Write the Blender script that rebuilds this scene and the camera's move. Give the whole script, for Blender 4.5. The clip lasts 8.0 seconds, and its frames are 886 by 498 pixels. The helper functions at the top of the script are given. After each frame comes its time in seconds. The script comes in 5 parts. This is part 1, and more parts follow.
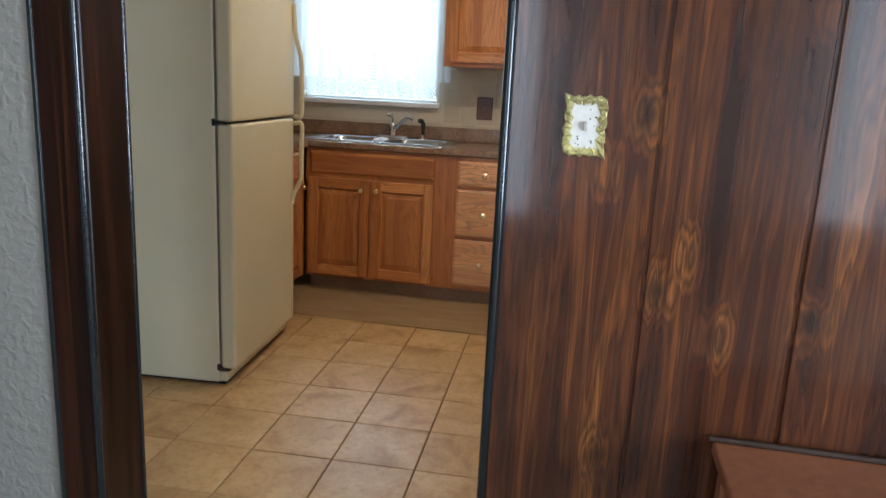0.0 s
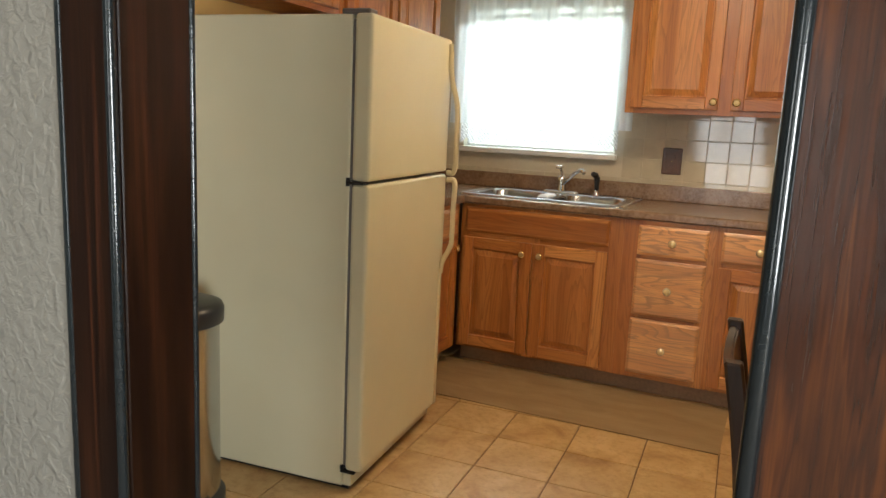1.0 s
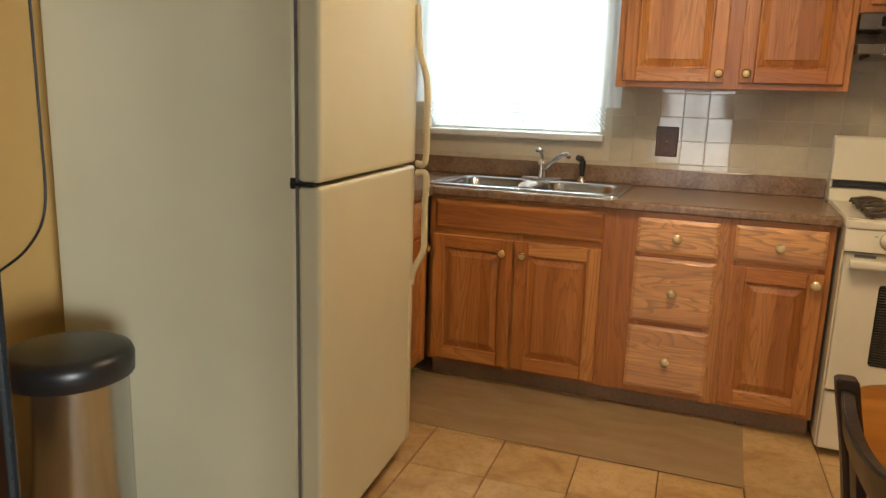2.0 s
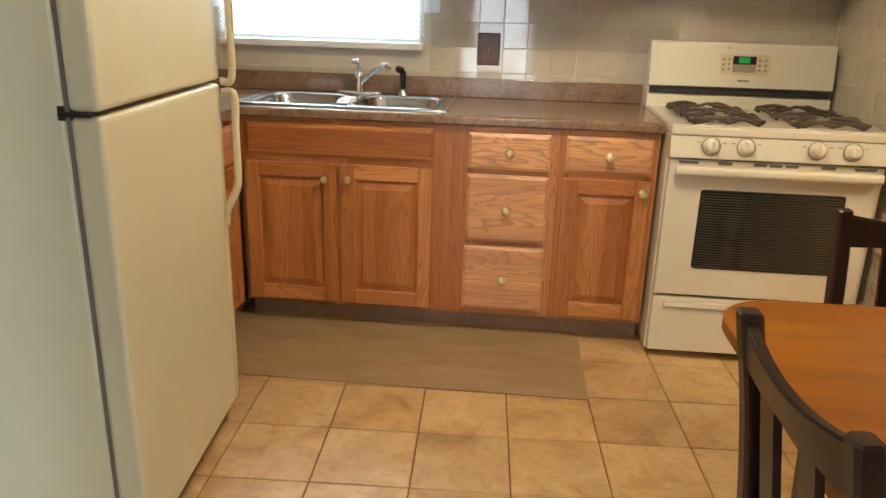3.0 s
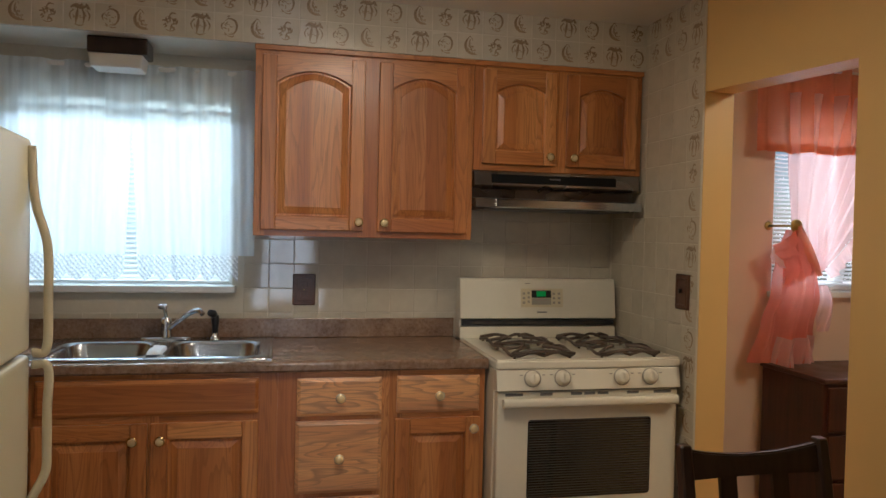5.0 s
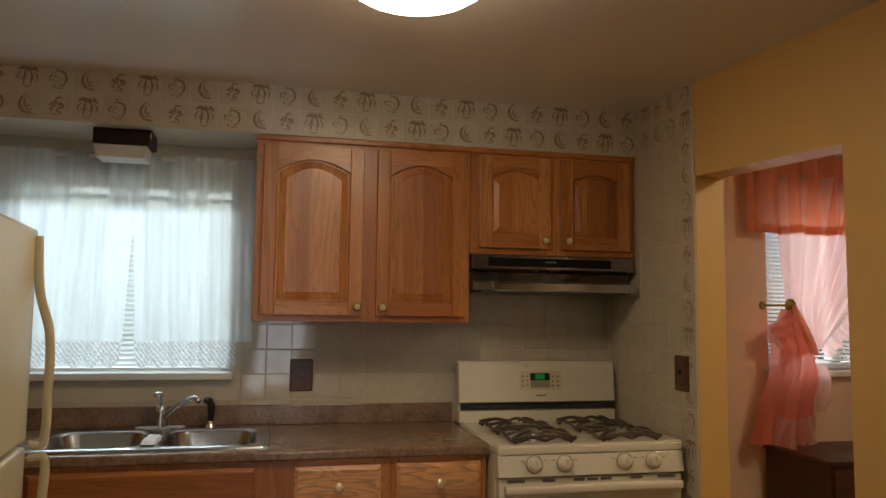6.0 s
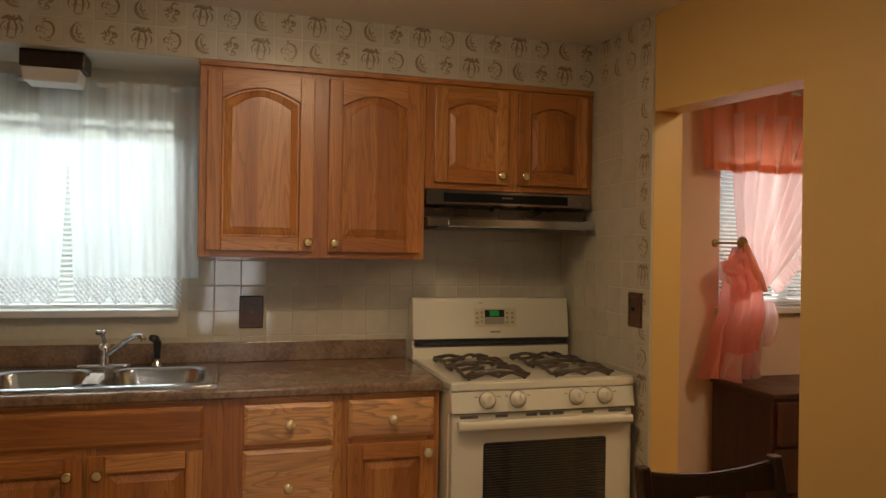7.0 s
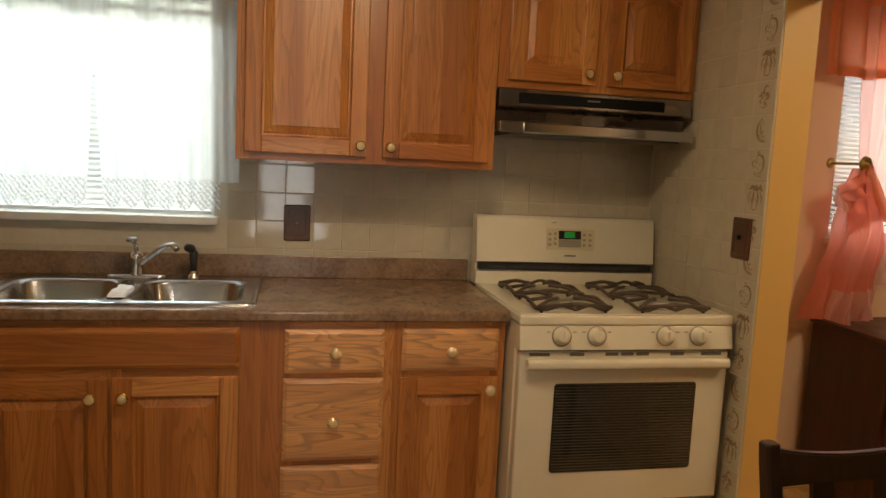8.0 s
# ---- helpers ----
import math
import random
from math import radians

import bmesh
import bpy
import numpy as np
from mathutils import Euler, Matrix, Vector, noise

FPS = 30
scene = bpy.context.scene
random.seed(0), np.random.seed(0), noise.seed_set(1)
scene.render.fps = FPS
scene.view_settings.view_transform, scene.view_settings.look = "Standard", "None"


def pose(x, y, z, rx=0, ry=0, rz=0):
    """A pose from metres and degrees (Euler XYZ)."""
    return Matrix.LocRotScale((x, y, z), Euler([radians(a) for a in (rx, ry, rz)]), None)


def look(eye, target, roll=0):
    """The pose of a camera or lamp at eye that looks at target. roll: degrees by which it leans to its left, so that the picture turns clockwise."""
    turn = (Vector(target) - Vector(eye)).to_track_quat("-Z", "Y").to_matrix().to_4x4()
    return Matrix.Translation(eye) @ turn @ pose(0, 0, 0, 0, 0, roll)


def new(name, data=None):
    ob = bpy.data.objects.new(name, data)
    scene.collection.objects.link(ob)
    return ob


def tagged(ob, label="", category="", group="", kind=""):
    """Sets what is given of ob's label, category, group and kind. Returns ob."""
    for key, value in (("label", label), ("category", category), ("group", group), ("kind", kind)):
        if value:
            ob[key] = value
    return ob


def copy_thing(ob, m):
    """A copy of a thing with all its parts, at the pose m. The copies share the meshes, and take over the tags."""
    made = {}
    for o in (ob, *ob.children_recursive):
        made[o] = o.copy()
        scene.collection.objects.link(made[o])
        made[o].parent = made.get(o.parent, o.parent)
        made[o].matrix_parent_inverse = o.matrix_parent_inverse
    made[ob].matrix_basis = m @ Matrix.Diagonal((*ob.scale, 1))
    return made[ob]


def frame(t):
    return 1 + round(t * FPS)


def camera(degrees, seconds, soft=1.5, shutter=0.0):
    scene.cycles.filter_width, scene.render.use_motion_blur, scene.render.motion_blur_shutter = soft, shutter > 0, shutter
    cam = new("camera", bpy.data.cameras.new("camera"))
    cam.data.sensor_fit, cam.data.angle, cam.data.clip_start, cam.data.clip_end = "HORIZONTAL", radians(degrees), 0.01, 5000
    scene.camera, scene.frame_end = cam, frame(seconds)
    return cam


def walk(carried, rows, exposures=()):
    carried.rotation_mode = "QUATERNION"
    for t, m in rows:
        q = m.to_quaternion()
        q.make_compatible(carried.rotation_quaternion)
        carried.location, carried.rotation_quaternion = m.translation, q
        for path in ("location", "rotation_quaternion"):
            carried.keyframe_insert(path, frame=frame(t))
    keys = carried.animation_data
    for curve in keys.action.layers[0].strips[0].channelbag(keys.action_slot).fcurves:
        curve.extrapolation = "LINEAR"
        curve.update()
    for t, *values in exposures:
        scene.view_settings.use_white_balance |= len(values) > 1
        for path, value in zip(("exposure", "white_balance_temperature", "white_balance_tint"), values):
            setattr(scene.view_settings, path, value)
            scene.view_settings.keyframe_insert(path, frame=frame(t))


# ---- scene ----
cam = camera(62.5, 8.0)
PATH = [
    (0, (0.025, -4.718, 1.254), (-0.36, -2.804, 0.82), 2.8),
    (0.5, (-0.055, -4.421, 1.268), (-0.712, -2.571, 0.886), 2.6),
    (1, (-0.14, -4.147, 1.292), (-0.96, -2.357, 0.944), 2.7),
    (1.2, (-0.185, -4.023, 1.283), (-1.032, -2.241, 0.956), 2.4),
    (2.3, (-0.46, -3.59, 1.303), (-1.036, -1.735, 0.828), 1.4),
    (2.5, (-0.474, -3.531, 1.287), (-0.945, -1.661, 0.756), 1.2),
    (3, (-0.557, -3.446, 1.284), (-0.733, -1.552, 0.666), 1.7),
    (3.5, (-0.621, -3.368, 1.306), (-0.491, -1.472, 0.684), 2.5),
    (4, (-0.719, -3.351, 1.34), (-0.396, -1.443, 0.833), 2.2),
    (4.5, (-0.765, -3.362, 1.365), (-0.356, -1.429, 1.057), 1.9),
    (5, (-0.783, -3.388, 1.398), (-0.36, -1.434, 1.355), 1.3),
    (5.2, (-0.791, -3.394, 1.414), (-0.373, -1.438, 1.45), 1.1),
    (6.3, (-0.812, -3.406, 1.407), (-0.34, -1.471, 1.593), 0.7),
    (6.5, (-0.811, -3.4, 1.417), (-0.289, -1.476, 1.577), 0.7),
    (7, (-0.784, -3.336, 1.406), (-0.227, -1.415, 1.414), 0.9),
    (7.5, (-0.722, -3.14, 1.384), (-0.265, -1.198, 1.25), 2.1),
    (8, (-0.723, -2.94, 1.391), (-0.311, -0.997, 1.157), 2.8),
]
EXPOSURES = [
    (0, -0.19, 5600, 9), (0.5, -0.02, 6150, 9), (1, 0.12, 6800, 9), (2.5, 0.15, 6900, 9), (3.0, 0.60, 6100, 6), (3.5, 0.84, 5820, 7), (4.0, 0.80, 5800, 8), (4.5, 0.26, 5760, 9),
    (5.0, -0.5, 5500, 9), (5.5, -0.8, 6400, 10), (6.5, -0.98, 6550, 10), (7.0, -0.75, 7000, 12), (7.5, -0.5, 7200, 12), (8.0, -0.45, 7400, 12)]
walk(cam, [(t, look(eye, target, roll)) for t, eye, target, roll in PATH], EXPOSURES)

# ---- world and lights ----
CEIL = 2.355
world = bpy.data.worlds.new("sky")
scene.world = world
world.use_nodes = True
wn = world.node_tree.nodes
sky = wn.new("ShaderNodeTexSky")
sky.sky_type, sky.sun_disc, sky.sun_elevation, sky.sun_rotation = "NISHITA", False, radians(48), radians(120)
wn["Background"].inputs["Strength"].default_value = 0.12
world.node_tree.links.new(sky.outputs[0], wn["Background"].inputs[0])

sun = new("sun", bpy.data.lights.new("sun", "SUN"))
sun.data.energy, sun.data.angle, sun.data.color = 1.0, radians(15), (1, 0.95, 0.88)
sun.matrix_world = look((6, -3, 9), (0, 0, 0))


def window_light(name, eye, target, sx, sy, watts, color):
    lamp = new(name, bpy.data.lights.new(name, "AREA"))
    lamp.data.shape, lamp.data.size, lamp.data.size_y = "RECTANGLE", sx, sy
    lamp.data.energy, lamp.data.color = watts, color
    lamp.matrix_world = look(eye, target)
    return lamp


window_light("kitchen_window_daylight", (-1.47, 1.35, 2.75), (-1.47, 0, 1.55), 2.2, 1.2, 255, (0.78, 0.92, 1.0))
window_light("bedroom_window_daylight", (2.2, 0.30, 1.62), (2.2, -1, 1.5), 1.1, 1.1, 37, (1.0, 0.93, 0.92))
window_light("living_room_window_daylight", (-0.89, -7.75, 1.18), (-0.89, -3, 1.05), 0.98, 1.80, 40, (0.88, 0.95, 1.0))
window_light("living_room_side_window_daylight", (2.0, -7.75, 1.27), (1.8, -3, 1.2), 0.9, 1.75, 36, (0.88, 0.95, 1.0))
# fill light added out of view to brighten the refrigerator's side through the doorway
window_light("living_room_east_window_daylight", (3.45, -6.35, 1.05), (-1.6, -3.2, 0.6), 1.5, 1.5, 330, (0.88, 0.95, 1.0))

# ---- materials ----


class Nodes:
    """A node material in short form."""

    def __init__(self, name):
        self.mat = bpy.data.materials.new(name)
        self.mat.use_nodes = True
        self.tree = self.mat.node_tree
        self.bsdf = self.tree.nodes["Principled BSDF"]

    def add(self, kind, **inputs):
        node = self.tree.nodes.new("ShaderNode" + kind)
        for key, value in inputs.items():
            self.put(node.inputs[key.replace("_", " ")], value)
        return node

    def put(self, socket, value):
        if isinstance(value, bpy.types.NodeSocket):
            self.tree.links.new(value, socket)
        else:
            socket.default_value = value

    def set(self, **inputs):
        for key, value in inputs.items():
            self.put(self.bsdf.inputs[key.replace("_", " ")], value)
        return self

    def coords(self, scale=(1, 1, 1), vary=True, turn=(0, 0, 0)):
        """Object coordinates, stretched, and shifted by the object's random number."""
        tex = self.add("TexCoord").outputs["Object"]
        if vary:
            shift = self.add("VectorMath")
            shift.operation = "MULTIPLY_ADD"
            self.put(shift.inputs[0], self.add("ObjectInfo").outputs["Random"])
            shift.inputs[1].default_value = (7.3, 5.1, 11.7)
            self.put(shift.inputs[2], tex)
            tex = shift.outputs[0]
        return self.add("Mapping", Vector=tex, Scale=scale, Rotation=turn).outputs[0]

    def noise(self, vector, scale, detail=4.0, rough=0.55, distort=0.0):
        return self.add("TexNoise", Vector=vector, Scale=scale, Detail=detail, Roughness=rough, Distortion=distort).outputs["Fac"]

    def ramp(self, fac, *stops):
        node = self.add("ValToRGB", Fac=fac)
        ramp = node.color_ramp
        while len(ramp.elements) < len(stops):
            ramp.elements.new(0.5)
        for element, (place, color) in zip(ramp.elements, stops):
            element.position = place
            element.color = (*color, 1) if len(color) == 3 else color
        return node.outputs["Color"]

    def mix(self, fac, a, b, blend="MIX"):
        node = self.add("Mix")
        node.data_type, node.blend_type = "RGBA", blend
        for socket, value in ((node.inputs[0], fac), (node.inputs[6], a), (node.inputs[7], b)):
            if isinstance(value, tuple) and len(value) == 3:
                value = (*value, 1)
            self.put(socket, value)
        return node.outputs[2]

    def math(self, op, a, b=0.0):
        node = self.add("Math")
        node.operation = op
        self.put(node.inputs[0], a)
        self.put(node.inputs[1], b)
        return node.outputs[0]

    def bump(self, height, strength, distance=0.002):
        self.put(self.bsdf.inputs["Normal"], self.add("Bump", Height=height, Strength=strength, Distance=distance).outputs[0])
        return self


def oak(name, along, tone=1.0, figure=0.52, pale=0.0):
    """Varnished red oak with fine pores, cathedral grain and glued-up boards; along: the axis of the grain."""
    n = Nodes(name)
    fine = {"x": (2.4, 95, 95), "y": (95, 2.4, 95), "z": (95, 95, 2.4)}[along]
    broad = {"x": (0.85, 8.5, 8.5), "y": (8.5, 0.85, 8.5), "z": (8.5, 8.5, 0.75)}[along]
    pores = n.noise(n.coords(fine), 3.0, 6, 0.65)
    rings = n.noise(n.coords(broad), 1.3, 2, 0.45, 0.6)
    bands = n.math("FRACT", n.math("ADD", n.math("MULTIPLY", rings, 15.0), n.math("MULTIPLY", pores, 0.35)))
    split = n.add("SeparateXYZ", Vector=n.coords((11, 11, 11))).outputs[{"x": "Z", "y": "Z", "z": "X"}[along]]
    strip = n.add("TexWhiteNoise")
    strip.noise_dimensions = "1D"
    n.put(strip.inputs["W"], n.math("FLOOR", split))
    soft = n.noise(n.coords({"x": (0.1, 9, 9), "y": (9, 0.1, 9), "z": (9, 9, 0.1)}[along]), 1.7, 0)
    boards = n.math("ADD", n.math("MULTIPLY", soft, 0.55), n.math("ADD", n.math("MULTIPLY", strip.outputs["Value"], 0.34), 0.06))
    base = n.ramp(boards, (0.30, (0.42 * tone, 0.147 * tone, 0.038 * tone)), (0.48, (0.55 * tone, 0.218 * tone, 0.059 * tone)), (0.70, (0.66 * tone, 0.30 * tone, 0.096 * tone)))
    ringed = n.mix(n.math("MULTIPLY", n.ramp(bands, (0.0, (0, 0, 0)), (0.55, (0.15, 0.15, 0.15)), (0.93, (1, 1, 1)), (1.0, (0.1, 0.1, 0.1))), figure), base, (0.24 * tone, 0.084 * tone, 0.024 * tone))
    color = n.mix(n.ramp(pores, (0.50, (0, 0, 0)), (0.72, (figure * 0.9,) * 3)), ringed, (0.19 * tone, 0.066 * tone, 0.02 * tone))
    whole = n.ramp(n.add("ObjectInfo").outputs["Random"], (0.0, (0.84, 0.80, 0.76)), (1.0, (1.10, 1.12, 1.14)))
    if pale:
        color = n.mix(pale, color, (0.62, 0.46, 0.28))
    n.set(Base_Color=n.mix(1.0, color, whole, "MULTIPLY"), Roughness=n.ramp(pores, (0.3, (0.28,) * 3), (0.8, (0.45,) * 3)), Coat_Weight=0.12, Coat_Roughness=0.2)
    return n.bump(pores, 0.15, 0.001).mat


def plain(name, color, rough=0.5, metal=0.0, grain=0.06, scale=60, bump=0.0, **more):
    """A painted, moulded or metal surface with faint blotches and grain."""
    n = Nodes(name)
    v = n.coords(vary=False)
    blotch = n.noise(v, 2.5, 3)
    fine = n.noise(v, scale, 4)
    dark = tuple(c * (1 - 2.2 * grain) for c in color)
    light = tuple(min(1, c * (1 + grain)) for c in color)
    tone = n.math("ADD", n.math("MULTIPLY", blotch, 0.65), n.math("MULTIPLY", fine, 0.35))
    n.set(Base_Color=n.ramp(tone, (0.3, dark), (0.68, light)), Roughness=n.ramp(blotch, (0.25, (rough * 0.85,) * 3), (0.75, (min(1, rough * 1.15),) * 3)), Metallic=metal, **more)
    if bump:
        n.bump(fine, bump)
    return n.mat


def panelling():
    """Dark varnished knotty pine panelling, high gloss."""
    n = Nodes("dark_knotty_panelling")
    spots = n.add("TexVoronoi", Vector=n.coords((7.5, 7.5, 4.2), vary=False), Scale=1.0, Randomness=1.0).outputs["Distance"]
    pick = n.noise(n.coords((6.0, 6.0, 3.0), vary=False), 1.0, 1)
    knot = n.math("MULTIPLY", n.ramp(spots, (0.0, (1, 1, 1)), (0.10, (0.7, 0.7, 0.7)), (0.34, (0, 0, 0))), n.ramp(pick, (0.40, (0, 0, 0)), (0.56, (1, 1, 1))))
    flow = n.math("ADD", n.noise(n.coords((10.5, 10.5, 0.62), vary=False), 1.6, 4, 0.55, 0.6), n.math("MULTIPLY", knot, 0.30))
    bands = n.math("FRACT", n.math("MULTIPLY", flow, 12.0))
    grain = n.noise(n.coords((170, 170, 3.0), vary=False), 1.0, 6, 0.68)
    blotch = n.noise(n.coords((15, 15, 2.6), vary=False), 1.0, 4, 0.55)
    base = n.ramp(flow, (0.34, (0.020, 0.007, 0.004)), (0.46, (0.070, 0.020, 0.007)), (0.58, (0.135, 0.040, 0.010)), (0.74, (0.27, 0.098, 0.022)))
    lined = n.mix(n.math("MULTIPLY", n.ramp(bands, (0.0, (0, 0, 0)), (0.6, (1, 1, 1)), (1.0, (0, 0, 0))), 0.70), base, (0.026, 0.010, 0.005))
    shaded = n.mix(n.ramp(blotch, (0.46, (0, 0, 0)), (0.66, (0.70, 0.70, 0.70))), lined, (0.026, 0.009, 0.005))
    streaked = n.mix(n.ramp(grain, (0.42, (0, 0, 0)), (0.66, (0.6, 0.6, 0.6))), shaded, (0.016, 0.007, 0.005))
    knotted = n.mix(n.ramp(knot, (0.40, (0, 0, 0)), (0.8, (0.95, 0.95, 0.95))), streaked, (0.010, 0.005, 0.004))
    n.set(Base_Color=knotted, Roughness=n.ramp(grain, (0.3, (0.14,) * 3), (0.75, (0.30,) * 3)), Specular_IOR_Level=0.3, Coat_Weight=0.5, Coat_Roughness=0.08)
    relief = n.math("ADD", n.math("MULTIPLY", grain, 0.6), n.noise(n.coords((34, 34, 16), vary=False), 1.0, 3))
    return n.bump(relief, 0.34, 0.0022).mat


def casing_wood():
    n = Nodes("dark_stained_casing")
    grain = n.noise(n.coords((150, 150, 2.6), vary=False), 1.0, 5, 0.65)
    flow = n.noise(n.coords((38, 14, 0.9), vary=False), 1.0, 3, 0.5, 1.2)
    base = n.ramp(flow, (0.32, (0.006, 0.003, 0.002)), (0.5, (0.015, 0.006, 0.003)), (0.7, (0.046, 0.014, 0.006)))
    n.set(Base_Color=n.mix(n.ramp(grain, (0.45, (0, 0, 0)), (0.7, (0.8, 0.8, 0.8))), base, (0.012, 0.005, 0.004)), Roughness=0.30, Specular_IOR_Level=0.2)
    return n.bump(grain, 0.2, 0.001).mat


def laminate():
    n = Nodes("mottled_brown_laminate")
    v = n.coords(vary=False)
    big = n.noise(v, 9, 5, 0.65, 0.6)
    small = n.noise(v, 70, 5, 0.7)
    base = n.ramp(big, (0.32, (0.155, 0.088, 0.050)), (0.52, (0.235, 0.142, 0.084)), (0.7, (0.31, 0.205, 0.13)))
    color = n.mix(n.ramp(small, (0.42, (0, 0, 0)), (0.66, (0.5, 0.5, 0.5))), base, (0.36, 0.26, 0.20))
    n.set(Base_Color=n.mix(n.ramp(small, (0.28, (0.7, 0.7, 0.7)), (0.42, (0, 0, 0))), color, (0.085, 0.046, 0.030)), Roughness=0.21)
    return n.bump(small, 0.06, 0.001).mat


def floor_tile_material():
    n = Nodes("honey_beige_floor_tile")
    v = n.coords()
    big = n.noise(v, 4.5, 5, 0.6, 0.8)
    small = n.noise(v, 38, 5, 0.7)
    base = n.ramp(big, (0.30, (0.36, 0.205, 0.075)), (0.44, (0.52, 0.335, 0.145)), (0.60, (0.61, 0.42, 0.20)), (0.76, (0.68, 0.50, 0.275)))
    color = n.mix(n.ramp(small, (0.48, (0, 0, 0)), (0.75, (0.55, 0.55, 0.55))), base, (0.33, 0.185, 0.075))
    shade = n.ramp(n.add("ObjectInfo").outputs["Random"], (0.0, (0.90, 0.88, 0.86)), (1.0, (1.04, 1.03, 1.0)))
    n.set(Base_Color=n.mix(1.0, color, shade, "MULTIPLY"), Roughness=n.ramp(small, (0.3, (0.3,) * 3), (0.7, (0.48,) * 3)))
    return n.bump(n.math("ADD", big, n.math("MULTIPLY", small, 0.3)), 0.12, 0.003).mat


def wall_tile_material():
    n = Nodes("glazed_cream_wall_tile")
    v = n.coords()
    soft = n.noise(v, 14, 3)
    speck = n.noise(v, 150, 3)
    shade = n.ramp(n.add("ObjectInfo").outputs["Random"], (0.0, (0.95, 0.95, 0.945)), (1.0, (1.0, 1.0, 1.0)))
    base = n.ramp(soft, (0.3, (0.56, 0.505, 0.395)), (0.7, (0.63, 0.57, 0.45)))
    n.set(Base_Color=n.mix(1.0, n.mix(n.ramp(speck, (0.62, (0, 0, 0)), (0.72, (0.25, 0.25, 0.25))), base, (0.42, 0.37, 0.29)), shade, "MULTIPLY"), Roughness=0.07, Specular_IOR_Level=0.6)
    return n.bump(n.noise(v, 22, 2), 0.05, 0.002).mat


def textured_paint(name, color, relief, scale, rough=0.6):
    n = Nodes(name)
    v = n.coords(vary=False)
    lumps = n.noise(v, scale, 3, 0.5, 0.5)
    big = n.noise(v, 1.3, 3)
    tone = n.ramp(big, (0.3, tuple(c * 0.93 for c in color)), (0.7, color))
    n.set(Base_Color=tone, Roughness=n.ramp(lumps, (0.4, (rough,) * 3), (0.6, (rough * 0.75,) * 3)))
    return n.bump(n.ramp(lumps, (0.40, (0, 0, 0)), (0.66, (1, 1, 1))), relief, 0.004).mat


def fridge_paint():
    n = Nodes("bisque_pebbled_enamel")
    v = n.coords(vary=False)
    pebble = n.noise(v, 260, 2)
    big = n.noise(v, 1.8, 3)
    n.set(Base_Color=n.ramp(big, (0.3, (0.635, 0.592, 0.41)), (0.7, (0.695, 0.655, 0.465))), Roughness=0.34)
    return n.bump(pebble, 0.10, 0.0008).mat


def table_wood():
    n = Nodes("honey_stained_table_top")
    grain = n.noise(n.coords((2.2, 42, 42), vary=False), 1.0, 5, 0.6)
    flow = n.noise(n.coords((0.9, 6, 6), vary=False), 1.4, 3, 0.5, 0.8)
    base = n.ramp(flow, (0.3, (0.215, 0.068, 0.005)), (0.55, (0.305, 0.104, 0.008)), (0.75, (0.37, 0.140, 0.014)))
    n.set(Base_Color=n.mix(n.ramp(grain, (0.5, (0, 0, 0)), (0.8, (0.5, 0.5, 0.5))), base, (0.11, 0.035, 0.006)), Roughness=n.ramp(flow, (0.3, (0.26,) * 3), (0.7, (0.36,) * 3)), Specular_IOR_Level=0.27)
    return n.bump(grain, 0.05, 0.001).mat


def dark_wood(name, a, b, rough=0.35):
    n = Nodes(name)
    grain = n.noise(n.coords((45, 45, 3), vary=False), 1.0, 5, 0.6)
    worn = n.noise(n.coords((6, 6, 6), vary=False), 1.0, 4)
    n.set(Base_Color=n.mix(n.ramp(worn, (0.45, (0, 0, 0)), (0.8, (0.5, 0.5, 0.5))), n.ramp(grain, (0.3, a), (0.7, b)), tuple(c * 1.6 for c in b)), Roughness=n.ramp(worn, (0.3, (rough * 0.8,) * 3), (0.7, (rough * 1.3,) * 3)))
    return n.bump(grain, 0.08, 0.001).mat


def sheer(name, color, open_part, weave=900, bands=(1.0, 1.0)):
    """Thin woven cloth: part open, part letting light through."""
    n = Nodes(name)
    v = n.coords(vary=False)
    thread = n.noise(v, weave, 2)
    # slightly darker upright streaks in the tint imitate the shading of folds
    fold = n.noise(n.coords((30, 1, 1.2), vary=False), 1.0, 3)
    tint = n.ramp(fold, (0.3, tuple(c * 0.93 for c in color)), (0.7, color))
    cloth = n.add("MixShader", Fac=0.55)
    n.put(cloth.inputs[1], n.add("BsdfDiffuse", Color=tint).outputs[0])
    n.put(cloth.inputs[2], n.add("BsdfTranslucent", Color=tint).outputs[0])
    gathered = n.ramp(n.noise(n.coords((17, 1, 0.25), vary=False), 1.0, 2, 0.5), (0.40, (bands[0],) * 3), (0.60, (bands[1],) * 3))
    both = n.add("MixShader", Fac=n.math("MULTIPLY", gathered, n.math("MULTIPLY", n.ramp(thread, (0.35, (0.75,) * 3), (0.65, (1,) * 3)), open_part)))
    n.put(both.inputs[1], cloth.outputs[0])
    n.put(both.inputs[2], n.add("BsdfTransparent").outputs[0])
    n.tree.links.new(both.outputs[0], n.tree.nodes["Material Output"].inputs["Surface"])
    return n.mat


